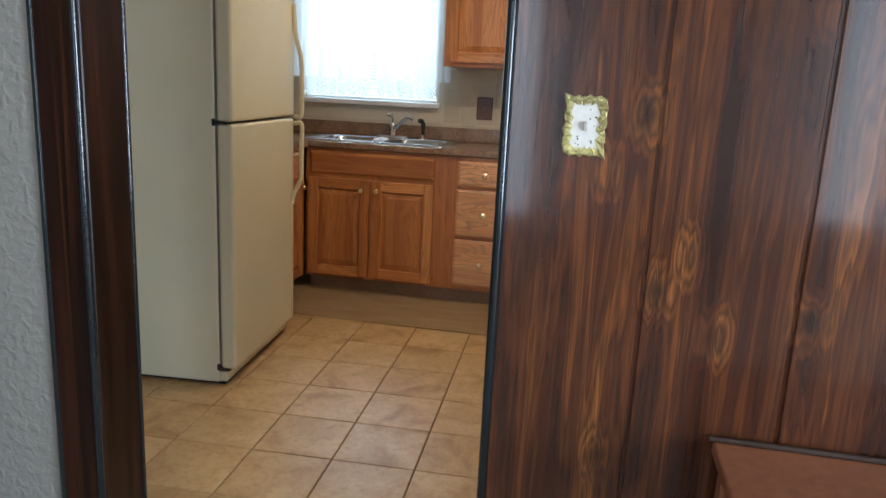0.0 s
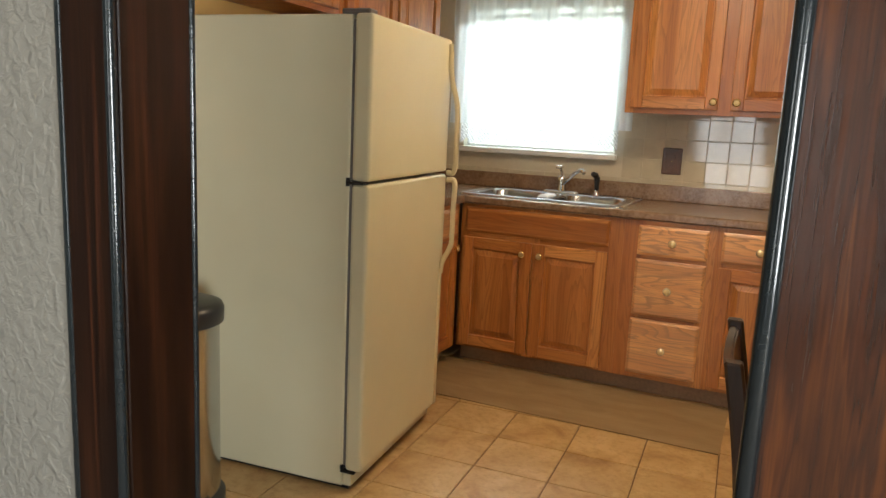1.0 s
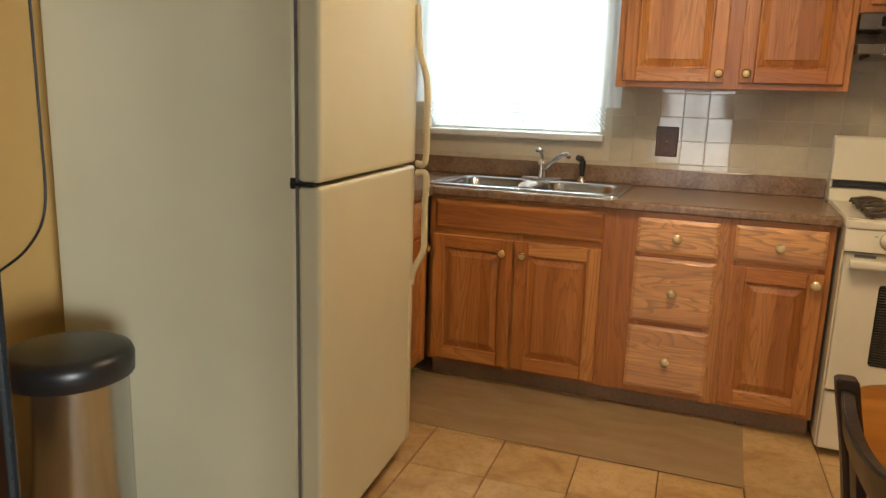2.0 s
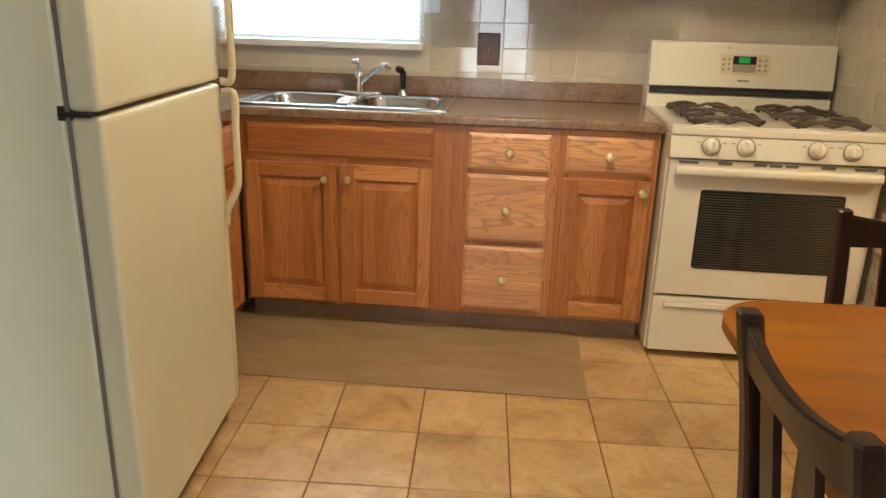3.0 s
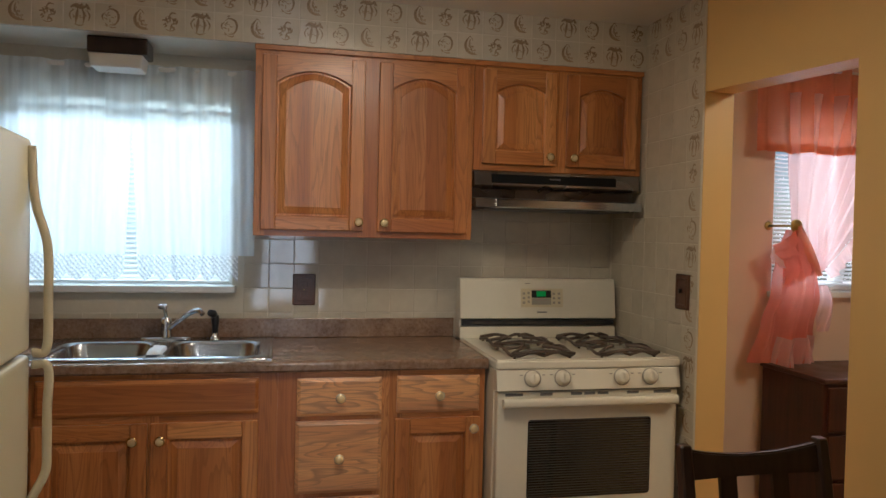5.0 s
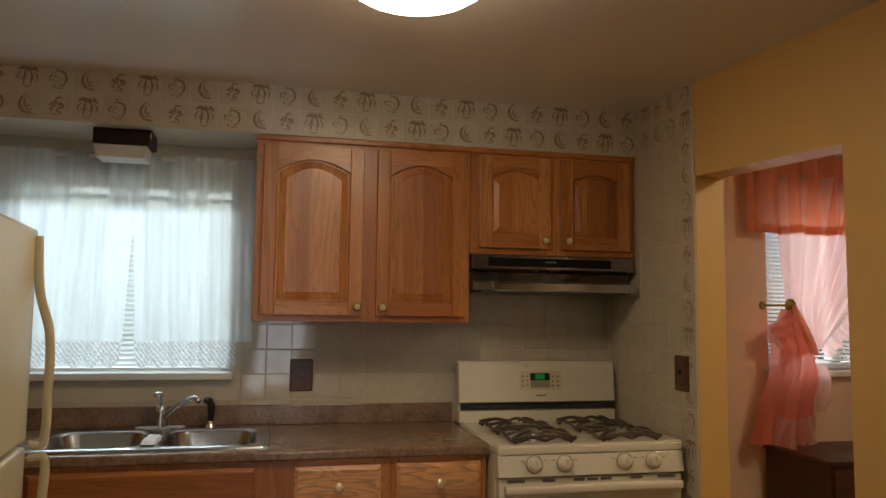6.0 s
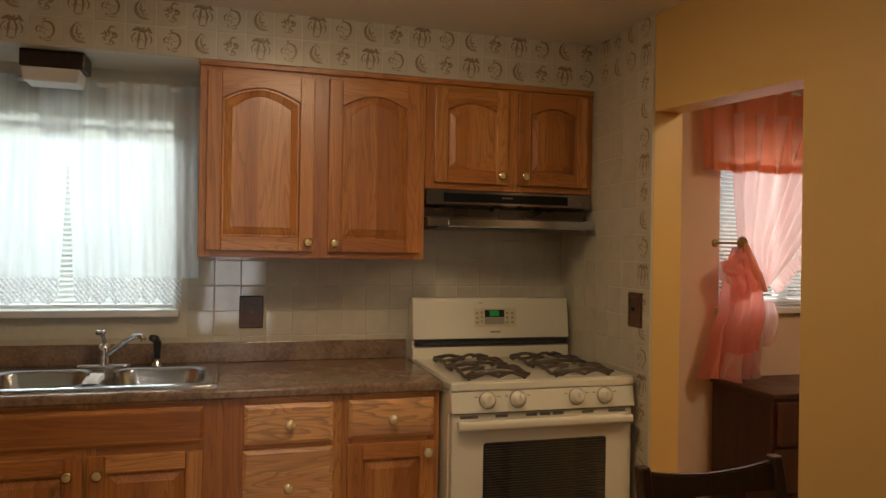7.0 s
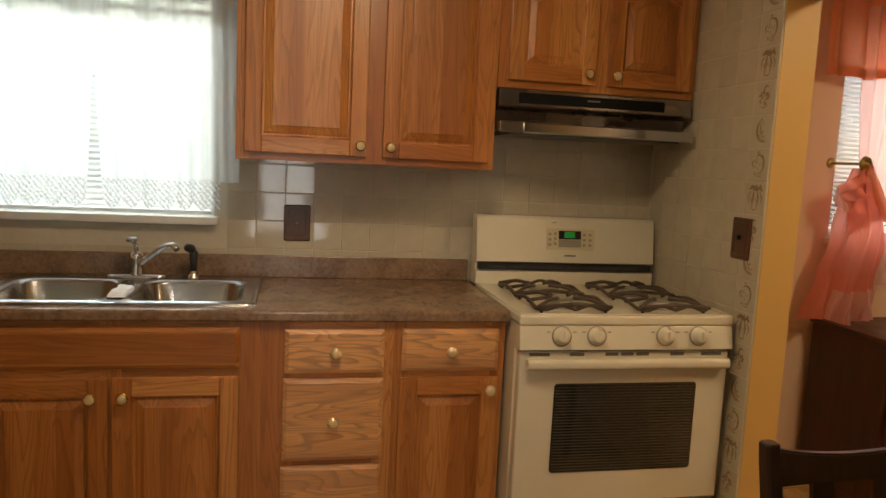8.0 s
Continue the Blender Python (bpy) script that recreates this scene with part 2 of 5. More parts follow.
def lace():
    """Crochet lace: slanted thread bands with open holes between."""
    n = Nodes("white_lace")
    a = n.add("TexWave", Vector=n.coords((1, 0, 1), vary=False, turn=(0, radians(38), 0)), Scale=21.0, Distortion=2.0, Detail=1.0).outputs["Fac"]
    b = n.noise(n.coords(vary=False), 140, 2)
    tint = n.ramp(a, (0.25, (0.60, 0.62, 0.64)), (0.75, (0.88, 0.90, 0.91)))
    cloth = n.add("MixShader", Fac=0.5)
    n.put(cloth.inputs[1], n.add("BsdfDiffuse", Color=tint).outputs[0])
    n.put(cloth.inputs[2], n.add("BsdfTranslucent", Color=tint).outputs[0])
    both = n.add("MixShader", Fac=n.ramp(b, (0.45, (0.02,) * 3), (0.62, (0.45,) * 3)))
    n.put(both.inputs[1], cloth.outputs[0])
    n.put(both.inputs[2], n.add("BsdfTransparent").outputs[0])
    n.tree.links.new(both.outputs[0], n.tree.nodes["Material Output"].inputs["Surface"])
    return n.mat


def rug_material():
    n = Nodes("taupe_vinyl_mat")
    v = n.coords((1, 6, 6), vary=False)
    weave = n.noise(n.coords((160, 160, 160), vary=False), 1.0, 3)
    streak = n.noise(v, 3.5, 4, 0.6)
    n.set(Base_Color=n.mix(n.ramp(weave, (0.35, (0, 0, 0)), (0.7, (0.5, 0.5, 0.5))), n.mix(n.ramp(n.noise(n.coords((1, 2.5, 1), vary=False), 2.6, 5, 0.65, 0.8), (0.42, (0, 0, 0)), (0.66, (0.75, 0.75, 0.75))), n.ramp(streak, (0.3, (0.255, 0.162, 0.074)), (0.7, (0.34, 0.228, 0.112))), (0.40, 0.295, 0.165)), (0.38, 0.265, 0.14)), Roughness=0.5)
    return n.bump(weave, 0.2, 0.001).mat


def glow(name, color, strength):
    n = Nodes(name)
    n.set(Base_Color=(*color, 1), Emission_Color=(*color, 1), Emission_Strength=strength, Roughness=0.4)
    return n.mat


def glass(name):
    n = Nodes(name)
    mixed = n.add("MixShader", Fac=n.add("Fresnel", IOR=1.45).outputs[0])
    n.put(mixed.inputs[1], n.add("BsdfTransparent").outputs[0])
    n.put(mixed.inputs[2], n.add("BsdfGlossy", Roughness=0.02).outputs[0])
    n.tree.links.new(mixed.outputs[0], n.tree.nodes["Material Output"].inputs["Surface"])
    return n.mat


OAK_V, OAK_H, OAK_Y = oak("oak_upright_grain", "z"), oak("oak_level_grain", "x"), oak("oak_deep_grain", "y")
OAK_DRAWER = oak("pale_oak_level_grain", "x", 1.25, 0.95, 0.28)
PANEL, CASING = panelling(), casing_wood()
BLACK_TRIM = plain("glossy_black_trim", (0.012, 0.016, 0.018), 0.15, grain=0.2)
LAMINATE, FLOOR_TILE, WALL_TILE = laminate(), floor_tile_material(), wall_tile_material()
GROUT = plain("brown_floor_grout", (0.20, 0.115, 0.05), 0.9, grain=0.15, bump=0.3)
WALL_GROUT = plain("pale_wall_grout", (0.62, 0.565, 0.455), 0.5, grain=0.05)
MOTIF = plain("olive_brown_fruit_print", (0.36, 0.255, 0.145), 0.3, grain=0.4, scale=160)
# off-white plaster coloured dark grey to offset the strong living room lamps
DIMMED_WALL = textured_paint("dimmed_white_knockdown_plaster", (0.205, 0.197, 0.175), 0.55, 44)
YELLOW_WALL = textured_paint("warm_yellow_paint", (0.76, 0.485, 0.170), 0.06, 160, 0.5)
PINK_WALL = textured_paint("pale_peach_paint", (0.78, 0.60, 0.47), 0.06, 160)
CEILING_PAINT = textured_paint("satin_ceiling_paint", (0.80, 0.76, 0.70), 0.03, 90, 0.20)
FRIDGE = fridge_paint()
BISQUE = plain("bisque_enamel", (0.75, 0.70, 0.565), 0.22, grain=0.02)
BISQUE_PLASTIC = plain("bisque_plastic", (0.66, 0.575, 0.375), 0.35, grain=0.04)
WHITE_PAINT = plain("white_gloss_paint", (0.78, 0.78, 0.76), 0.3, grain=0.03)
WHITE_PLASTIC = plain("white_plastic", (0.75, 0.74, 0.70), 0.35, grain=0.03)
STEEL = plain("brushed_steel", (0.56, 0.58, 0.60), 0.20, 1.0, grain=0.08, scale=180)
CHROME = plain("chrome", (0.75, 0.76, 0.78), 0.08, 1.0, grain=0.02)
PALE_KNOB = plain("pale_champagne_brass", (0.84, 0.76, 0.58), 0.16, 0.6, grain=0.06)
HOOD_STEEL = plain("dull_hood_steel", (0.30, 0.27, 0.245), 0.28, 1.0, grain=0.1, scale=180)
BRASS = plain("polished_brass", (0.80, 0.62, 0.30), 0.2, 1.0, grain=0.06)
OLD_BRASS = plain("aged_brass", (0.42, 0.33, 0.12), 0.35, 1.0, grain=0.2)
ENAMEL = plain("flowered_white_enamel", (0.60, 0.58, 0.53), 0.3, grain=0.12)
AMBER = plain("amber_knob_glass", (0.80, 0.62, 0.34), 0.12, 0.3, grain=0.1)
BLACK = plain("black_plastic", (0.016, 0.016, 0.017), 0.35, grain=0.15)
GLASS_PRINT = plain("smoked_glass_print", (0.080, 0.071, 0.060), 0.25, grain=0.05)
MATTE_BLACK = plain("matte_black_strip", (0.008, 0.008, 0.008), 0.6, grain=0.1, Specular_IOR_Level=0.15)
BLACK_GLASS = plain("black_oven_glass", (0.022, 0.020, 0.018), 0.06, grain=0.1, Specular_IOR_Level=0.9)
LINE_GREY = plain("grey_glass_print", (0.16, 0.15, 0.14), 0.3, grain=0.05)
IRON = plain("cast_iron", (0.095, 0.066, 0.046), 0.6, grain=0.25, scale=220, bump=0.35)
ALUMINIUM = plain("burner_aluminium", (0.55, 0.54, 0.50), 0.35, 1.0, grain=0.12)
BROWN_PLATE = plain("brown_outlet_plate", (0.115, 0.050, 0.028), 0.35, grain=0.25)
DARK_HOUSING = plain("dark_brown_metal", (0.035, 0.020, 0.014), 0.4, grain=0.25)
TOE = plain("brown_vinyl_toe_kick", (0.32, 0.19, 0.105), 0.5, grain=0.2)
TABLE, ESPRESSO = table_wood(), dark_wood("espresso_chair_wood", (0.018, 0.009, 0.006), (0.036, 0.019, 0.012))
MAHOGANY = dark_wood("dark_mahogany", (0.030, 0.010, 0.006), (0.062, 0.020, 0.011))
DESK_WOOD = dark_wood("brown_side_table_wood", (0.17, 0.062, 0.030), (0.25, 0.098, 0.048), 0.4)
SHEER_WHITE, PINK_SHEER = sheer("white_sheer_voile", (0.88, 0.93, 0.95), 0.50, bands=(0.25, 1.0)), sheer("pink_sheer_voile", (0.92, 0.65, 0.63), 0.26)
PINK_FOLDED = sheer("pink_gathered_voile", (0.84, 0.34, 0.27), 0.09)
LACE = lace()
SLAT = sheer("white_vinyl_slat", (0.86, 0.88, 0.88), 0.0)
PINK_CLOTH = sheer("pink_valance_cloth", (0.80, 0.36, 0.22), 0.03)
MAT = rug_material()
CARPET = plain("grey_brown_carpet", (0.25, 0.21, 0.17), 0.95, grain=0.2, scale=300, bump=0.6)
GLASS = glass("window_glass")
DIFFUSER = plain("frosted_diffuser", (0.72, 0.71, 0.68), 0.4, grain=0.02)
DOME = glow("lit_opal_glass", (1.0, 0.79, 0.53), 47.0)
# emission stands in for outdoor brightness seen above the blind
BACKDROP_GLOW = glow("glowing_outdoor_backdrop", (0.88, 1.0, 0.90), 1.4)
DOME_DIM = glow("dim_opal_glass", (1.0, 0.88, 0.72), 46.0)
DOME_BED = glow("soft_opal_glass", (1.0, 0.78, 0.50), 62.0)
GREEN_LED = glow("green_clock_display", (0.01, 0.30, 0.06), 0.25)
PANEL_GREY = plain("grey_button_print", (0.36, 0.33, 0.27), 0.4, grain=0.05)
DRAPE = plain("navy_curtain", (0.012, 0.014, 0.03), 0.9, grain=0.2)
GRASS = plain("lawn", (0.06, 0.10, 0.03), 0.9, grain=0.3, scale=20)
CLOTH = plain("white_dishcloth", (0.80, 0.79, 0.77), 0.9, grain=0.05, scale=200)
GOLD_PRINT = plain("olive_gilt", (0.52, 0.46, 0.20), 0.36, 0.6, grain=0.35, scale=140)

# ---- mesh helpers ----


def part(name, bm, material, parent=None, label="", m=None, smooth=False):
    """Links a bmesh as one mesh object under parent."""
    mesh = bpy.data.meshes.new(name)
    bm.normal_update()
    bm.to_mesh(mesh)
    bm.free()
    if smooth:
        for face in mesh.polygons:
            face.use_smooth = True
    mesh.materials.append(material)
    return piece(name, mesh, parent, m, label)


def piece(name, mesh, parent=None, m=None, label=""):
    ob = new(name, mesh)
    if parent is not None:
        ob.parent = parent
    if m is not None:
        ob.matrix_basis = m
    if label:
        ob["label"] = label
    return ob


def thing(name, m=None, label="", category="", group="", kind=""):
    ob = new(name)
    ob.empty_display_size = 0.05
    if m is not None:
        ob.matrix_basis = m
    return tagged(ob, label, category, group, kind)


def merge(bm, other):
    mesh = bpy.data.meshes.new("tmp")
    other.to_mesh(mesh)
    other.free()
    bm.from_mesh(mesh)
    bpy.data.meshes.remove(mesh)
    return bm


def box(x0, x1, y0, y1, z0, z1, bevel=0.0, segments=1):
    bm = bmesh.new()
    bmesh.ops.create_cube(bm, size=1.0)
    for v in bm.verts:
        v.co = Vector(((x0 + x1) / 2 + v.co.x * (x1 - x0), (y0 + y1) / 2 + v.co.y * (y1 - y0), (z0 + z1) / 2 + v.co.z * (z1 - z0)))
    if bevel:
        bmesh.ops.bevel(bm, geom=bm.edges[:], offset=bevel, segments=segments, profile=0.5, affect="EDGES")
    return bm


def boxes(*dims, bevel=0.0, segments=1):
    bm = bmesh.new()
    for d in dims:
        merge(bm, box(*d, bevel=bevel, segments=segments))
    return bm


def prism(points, a, b, axis="y", bevel=0.0):
    """A flat outline, as pairs, drawn out from a to b along an axis."""
    put = {"x": lambda p, d: (d, p[0], p[1]), "y": lambda p, d: (p[0], d, p[1]), "z": lambda p, d: (p[0], p[1], d)}[axis]
    bm = bmesh.new()
    lo = [bm.verts.new(put(p, a)) for p in points]
    hi = [bm.verts.new(put(p, b)) for p in points]
    bm.faces.new(lo)
    bm.faces.new(hi[::-1])
    for i in range(len(points)):
        j = (i + 1) % len(points)
        bm.faces.new((lo[j], lo[i], hi[i], hi[j]))
    bmesh.ops.recalc_face_normals(bm, faces=bm.faces[:])
    if bevel:
        bmesh.ops.bevel(bm, geom=bm.edges[:], offset=bevel, segments=2, profile=0.5, affect="EDGES")
    return bm


def lathe(profile, steps=24, centre=(0, 0, 0), turn=None):
    """Turns a profile of (radius, height) round the z axis."""
    bm = bmesh.new()
    rings = []
    for r, z in profile:
        if r < 1e-6:
            rings.append([bm.verts.new((0, 0, z))])
        else:
            rings.append([bm.verts.new((r * math.cos(2 * math.pi * i / steps), r * math.sin(2 * math.pi * i / steps), z)) for i in range(steps)])
    for lo, hi in zip(rings, rings[1:]):
        for i in range(steps):
            j = (i + 1) % steps
            quad = [lo[i % len(lo)], lo[j % len(lo)], hi[j % len(hi)], hi[i % len(hi)]]
            quad = list(dict.fromkeys(quad))
            if len(quad) > 2:
                bm.faces.new(quad)
    bmesh.ops.recalc_face_normals(bm, faces=bm.faces[:])
    m = Matrix.Translation(centre) @ (turn if turn is not None else Matrix())
    bm.transform(m)
    return bm


def tube(points, radius, sides=10, taper=None, flat=1.0):
    """A round bar along points; taper: a radius for each point."""
    bm = bmesh.new()
    rings = []
    pts = [Vector(p) for p in points]
    side = None
    for i, p in enumerate(pts):
        d = (pts[min(i + 1, len(pts) - 1)] - pts[max(i - 1, 0)]).normalized()
        if side is None:
            side = d.cross(Vector((0, 0, 1)) if abs(d.z) < 0.8 else Vector((1, 0, 0)))
        side = (side - d * side.dot(d)).normalized()
        up = side.cross(d)
        r = taper[i] if taper else radius
        rings.append([bm.verts.new(p + side * r * math.cos(2 * math.pi * k / sides) + up * r * flat * math.sin(2 * math.pi * k / sides)) for k in range(sides)])
    for lo, hi in zip(rings, rings[1:]):
        for k in range(sides):
            j = (k + 1) % sides
            bm.faces.new((lo[k], lo[j], hi[j], hi[k]))
    bm.faces.new(rings[0][::-1])
    bm.faces.new(rings[-1])
    bmesh.ops.recalc_face_normals(bm, faces=bm.faces[:])
    return bm


def curve_points(points, steps=8):
    """A smooth run through a few points (Catmull-Rom)."""
    p = [Vector(q) for q in points]
    p = [2 * p[0] - p[1]] + p + [2 * p[-1] - p[-2]]
    out = []
    for i in range(1, len(p) - 2):
        for k in range(steps):
            t = k / steps
            out.append(0.5 * (2 * p[i] + (p[i + 1] - p[i - 1]) * t + (2 * p[i - 1] - 5 * p[i] + 4 * p[i + 1] - p[i + 2]) * t * t + (3 * p[i] - p[i - 1] - 3 * p[i + 1] + p[i + 2]) * t ** 3))
    return out + [p[-2]]


def rounded(x0, x1, y0, y1, r, steps=5):
    """The outline of a rounded rectangle."""
    out = []
    for cx, cy, a in ((x1 - r, y1 - r, 0), (x0 + r, y1 - r, 90), (x0 + r, y0 + r, 180), (x1 - r, y0 + r, 270)):
        for k in range(steps + 1):
            t = radians(a + 90 * k / steps)
            out.append((cx + r * math.cos(t), cy + r * math.sin(t)))
    return out


def loft(rings, close_last=True):
    """Joins rings of equal count with faces."""
    bm = bmesh.new()
    made = [[bm.verts.new(p) for p in ring] for ring in rings]
    for lo, hi in zip(made, made[1:]):
        for i in range(len(lo)):
            j = (i + 1) % len(lo)
            bm.faces.new((lo[i], lo[j], hi[j], hi[i]))
    if close_last:
        bm.faces.new(made[-1])
    return bm


def sheet(f, nu, nv):
    """A cloth or surface from f(u, v), u and v from 0 to 1."""
    bm = bmesh.new()
    grid = [[bm.verts.new(f(i / nu, j / nv)) for j in range(nv + 1)] for i in range(nu + 1)]
    for i in range(nu):
        for j in range(nv):
            bm.faces.new((grid[i][j], grid[i + 1][j], grid[i + 1][j + 1], grid[i][j + 1]))
    return bm


def holed(x0, x1, z0, z1, hole, y0, y1):
    """A wall slab from y0 to y1 with one opening (x0, x1, z0, z1)."""
    a, b, c, d = hole
    outer, inner = [(x0, z0), (x1, z0), (x1, z1), (x0, z1)], [(a, c), (b, c), (b, d), (a, d)]
    bm = bmesh.new()
    ring = [[bm.verts.new((x, y, z)) for x, z in pts] for pts in (outer, inner) for y in (y0, y1)]
    for i in range(4):
        j = (i + 1) % 4
        for p, q in ((ring[0], ring[2]), (ring[3], ring[1]), (ring[2], ring[3]), (ring[1], ring[0])):
            bm.faces.new((p[i], p[j], q[j], q[i]))
    bmesh.ops.recalc_face_normals(bm, faces=bm.faces[:])
    return bm


# ---- the setting ----
LEFT, RIGHT, PANEL_Y, LWALL_Y = -2.28, 0.806, -3.385, -3.385
JAMB_FAR, JAMB_NEAR, HEAD = -0.812, -1.500, 1.962
SOFFIT_Y, SOFFIT_Z = -0.335, 2.15


def structure(name, bm, material, label, category="wall"):
    return tagged(part(name, bm, material), label, category, kind="structure")


structure("ground", boxes((-60, 60, -60, 60, -0.75, -0.65)), GRASS, "flat green lawn outside the house", "ground")
# flat glowing board added to brighten the gap over the blind
structure("backdrop", boxes((-6.5, 1.2, 4.4, 4.45, -0.66, 5.0)), BACKDROP_GLOW, "plain glowing backdrop standing in for the bright outdoors beyond the kitchen window", "backdrop")
floor = structure("floor", boxes((-2.4, 3.4, -3.34, 0.0, -0.12, -0.006)), GROUT, "brown grout bed under square beige floor tiles", "floor")
structure("floor_living_room", boxes((-4.2, 3.4, -7.7, -3.34, -0.12, 0.003)), CARPET, "grey-brown carpet in the living room", "floor")
structure("ceiling", boxes((-4.2, 3.4, -7.7, 0.2, CEIL, CEIL + 0.1)), CEILING_PAINT, "satin off-white ceiling with a soft sheen", "ceiling")

# north wall with the kitchen window and the bedroom window
KW = (-1.93, -1.01, 1.14, 1.978)
BW = (1.72, 2.65, 1.13, 2.08)
wall_north = structure("wall_north", holed(-2.4, RIGHT + 0.06, -0.1, CEIL, KW, -0.006, 0.16), WALL_GROUT, "cream tiled kitchen wall with pale grout joints")
structure("wall_north_bedroom", holed(RIGHT + 0.06, 3.4, -0.1, CEIL, BW, 0.0, 0.16), PINK_WALL, "pale peach bedroom wall round the window")
wall_west = structure("wall_west", boxes((LEFT - 0.12, LEFT, LWALL_Y + 0.13, 0.0, -0.1, CEIL)), YELLOW_WALL, "warm cream kitchen wall behind the refrigerator")
wall_tiled = structure("wall_east_tiled", boxes((RIGHT, RIGHT + 0.125, JAMB_FAR, 0.0, -0.1, CEIL)), YELLOW_WALL, "short tiled wall beside the stove with a yellow painted end")
part("grout_bed", boxes((RIGHT - 0.0062, RIGHT - 0.0005, JAMB_FAR + 0.002, -0.0065, 0.0, CEIL)), WALL_GROUT, wall_tiled)
yellow = boxes((RIGHT + 0.002, RIGHT + 0.123, JAMB_NEAR, JAMB_FAR, HEAD, CEIL), (RIGHT + 0.002, RIGHT + 0.123, PANEL_Y + 0.10, JAMB_NEAR, -0.1, CEIL))
for corner in yellow.verts:
    if abs(corner.co.z - HEAD) < 0.001:
        corner.co.z += 0.010 if corner.co.y > -1.0 else -0.008
# the yellow wall stands 7 degrees out of square, and its opening's head has settled
SLANT = Matrix.Translation((RIGHT + 0.002, JAMB_FAR, 0)) @ Matrix.Rotation(radians(7), 4, "Z") @ Matrix.Translation((-RIGHT - 0.002, -JAMB_FAR, 0))
bmesh.ops.transform(yellow, matrix=SLANT, verts=yellow.verts)
structure("wall_east", yellow, YELLOW_WALL, "smooth yellow painted wall with a plain opening")
wall_panelled = structure("wall_panelled", boxes((-0.134, 3.3, PANEL_Y + 0.007, PANEL_Y + 0.11, -0.1, CEIL)), PANEL, "glossy dark brown knotty wood panelled wall")
board_x = -0.134
for k in range(12):
    board_end = min(3.3, 0.127 + 0.264 * k)
    part("board", boxes((board_x, board_end, PANEL_Y, PANEL_Y + 0.0075, -0.1, CEIL), bevel=0.002), PANEL, wall_panelled)
    board_x = board_end + 0.007
structure("wall_plaster", boxes((-4.2, -1.024, LWALL_Y, LWALL_Y + 0.13, -0.1, CEIL)), DIMMED_WALL, "white plaster wall, dimmed to grey in its colour, with a rough knockdown texture")
structure("wall_bedroom_east", boxes((3.3, 3.42, PANEL_Y, 0.0, -0.1, CEIL)), PINK_WALL, "plain pale peach bedroom wall")
structure("wall_living_west", boxes((-4.32, -4.2, -7.7, LWALL_Y, -0.1, CEIL)), DIMMED_WALL, "plain white living room wall, dimmed to grey in its colour")
# the low opening is added, only to let the east fill light in
structure("wall_living_east", boxes((3.3, 3.42, -7.7, -7.15, -0.1, CEIL), (3.3, 3.42, -5.55, PANEL_Y, -0.1, CEIL), (3.3, 3.42, -7.15, -5.55, -0.1, 0.28), (3.3, 3.42, -7.15, -5.55, 1.85, CEIL)), DIMMED_WALL, "plain white living room wall, dimmed to grey, with an opening added for the fill light")
LW, SW = (-1.38, -0.40, 0.28, 2.08), (1.55, 2.45, 0.4, 2.15)
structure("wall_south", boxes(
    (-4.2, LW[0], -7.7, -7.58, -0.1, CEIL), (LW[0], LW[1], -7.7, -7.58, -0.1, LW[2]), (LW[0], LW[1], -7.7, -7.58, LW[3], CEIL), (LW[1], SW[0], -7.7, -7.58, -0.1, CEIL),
    (SW[0], SW[1], -7.7, -7.58, -0.1, SW[2]), (SW[0], SW[1], -7.7, -7.58, SW[3], CEIL), (SW[1], 3.4, -7.7, -7.58, -0.1, CEIL)), DIMMED_WALL, "plain white living room wall with two windows, dimmed to grey in its colour")

# soffit over the window and the wall cabinets
soffit = structure("soffit", boxes((LEFT, RIGHT, SOFFIT_Y + 0.0005, 0.0, SOFFIT_Z, CEIL)), WALL_GROUT, "boxed soffit faced with fruit-patterned tiles", "soffit")
structure("soffit_west", boxes((LEFT, LEFT + 0.335, -2.40, SOFFIT_Y + 0.007, SOFFIT_Z, CEIL)), YELLOW_WALL, "boxed cream soffit over the cabinets", "soffit")

# doorway casing on the plaster wall
casing = thing("door_casing", label="dark-stained wooden door casing with glossy black beads", category="door casing", kind="structure")
part("casing_board", boxes((-1.102, -1.008, LWALL_Y - 0.018, LWALL_Y - 0.001, 0.0, CEIL), bevel=0.002), CASING, casing)
part("jamb_board", boxes((-1.0235, -1.004, LWALL_Y + 0.002, LWALL_Y + 0.142, 0.0, CEIL), bevel=0.002), CASING, casing)


def bead(x, y, r, parent):
    part("bead", tube([(x, y, 0.0), (x, y, 0.8), (x, y, 1.6), (x, y, CEIL)], r, 12), BLACK_TRIM, parent, "glossy black half-round bead", smooth=True)


bead(-1.102, LWALL_Y - 0.010, 0.0105, casing)
bead(-1.006, LWALL_Y - 0.012, 0.0085, casing)
bead(-1.005, LWALL_Y + 0.142, 0.006, casing)
edge = thing("corner_trim", label="glossy black corner moulding on the panelled wall end", category="trim", kind="structure")
part("end_board", boxes((-0.1435, -0.1345, PANEL_Y - 0.002, PANEL_Y + 0.112, 0.0, CEIL)), CASING, edge)
bead(-0.139, PANEL_Y - 0.003, 0.0095, edge)
bead(-0.139, PANEL_Y + 0.110, 0.0095, edge)
skirting = boxes((RIGHT - 0.010, RIGHT + 0.0015, PANEL_Y + 0.112, JAMB_NEAR, 0.0, 0.09), bevel=0.003)
bmesh.ops.transform(skirting, matrix=SLANT, verts=skirting.verts)
structure("baseboard", skirting, YELLOW_WALL, "low painted baseboard along the yellow wall", "baseboard")

# ---- windows ----


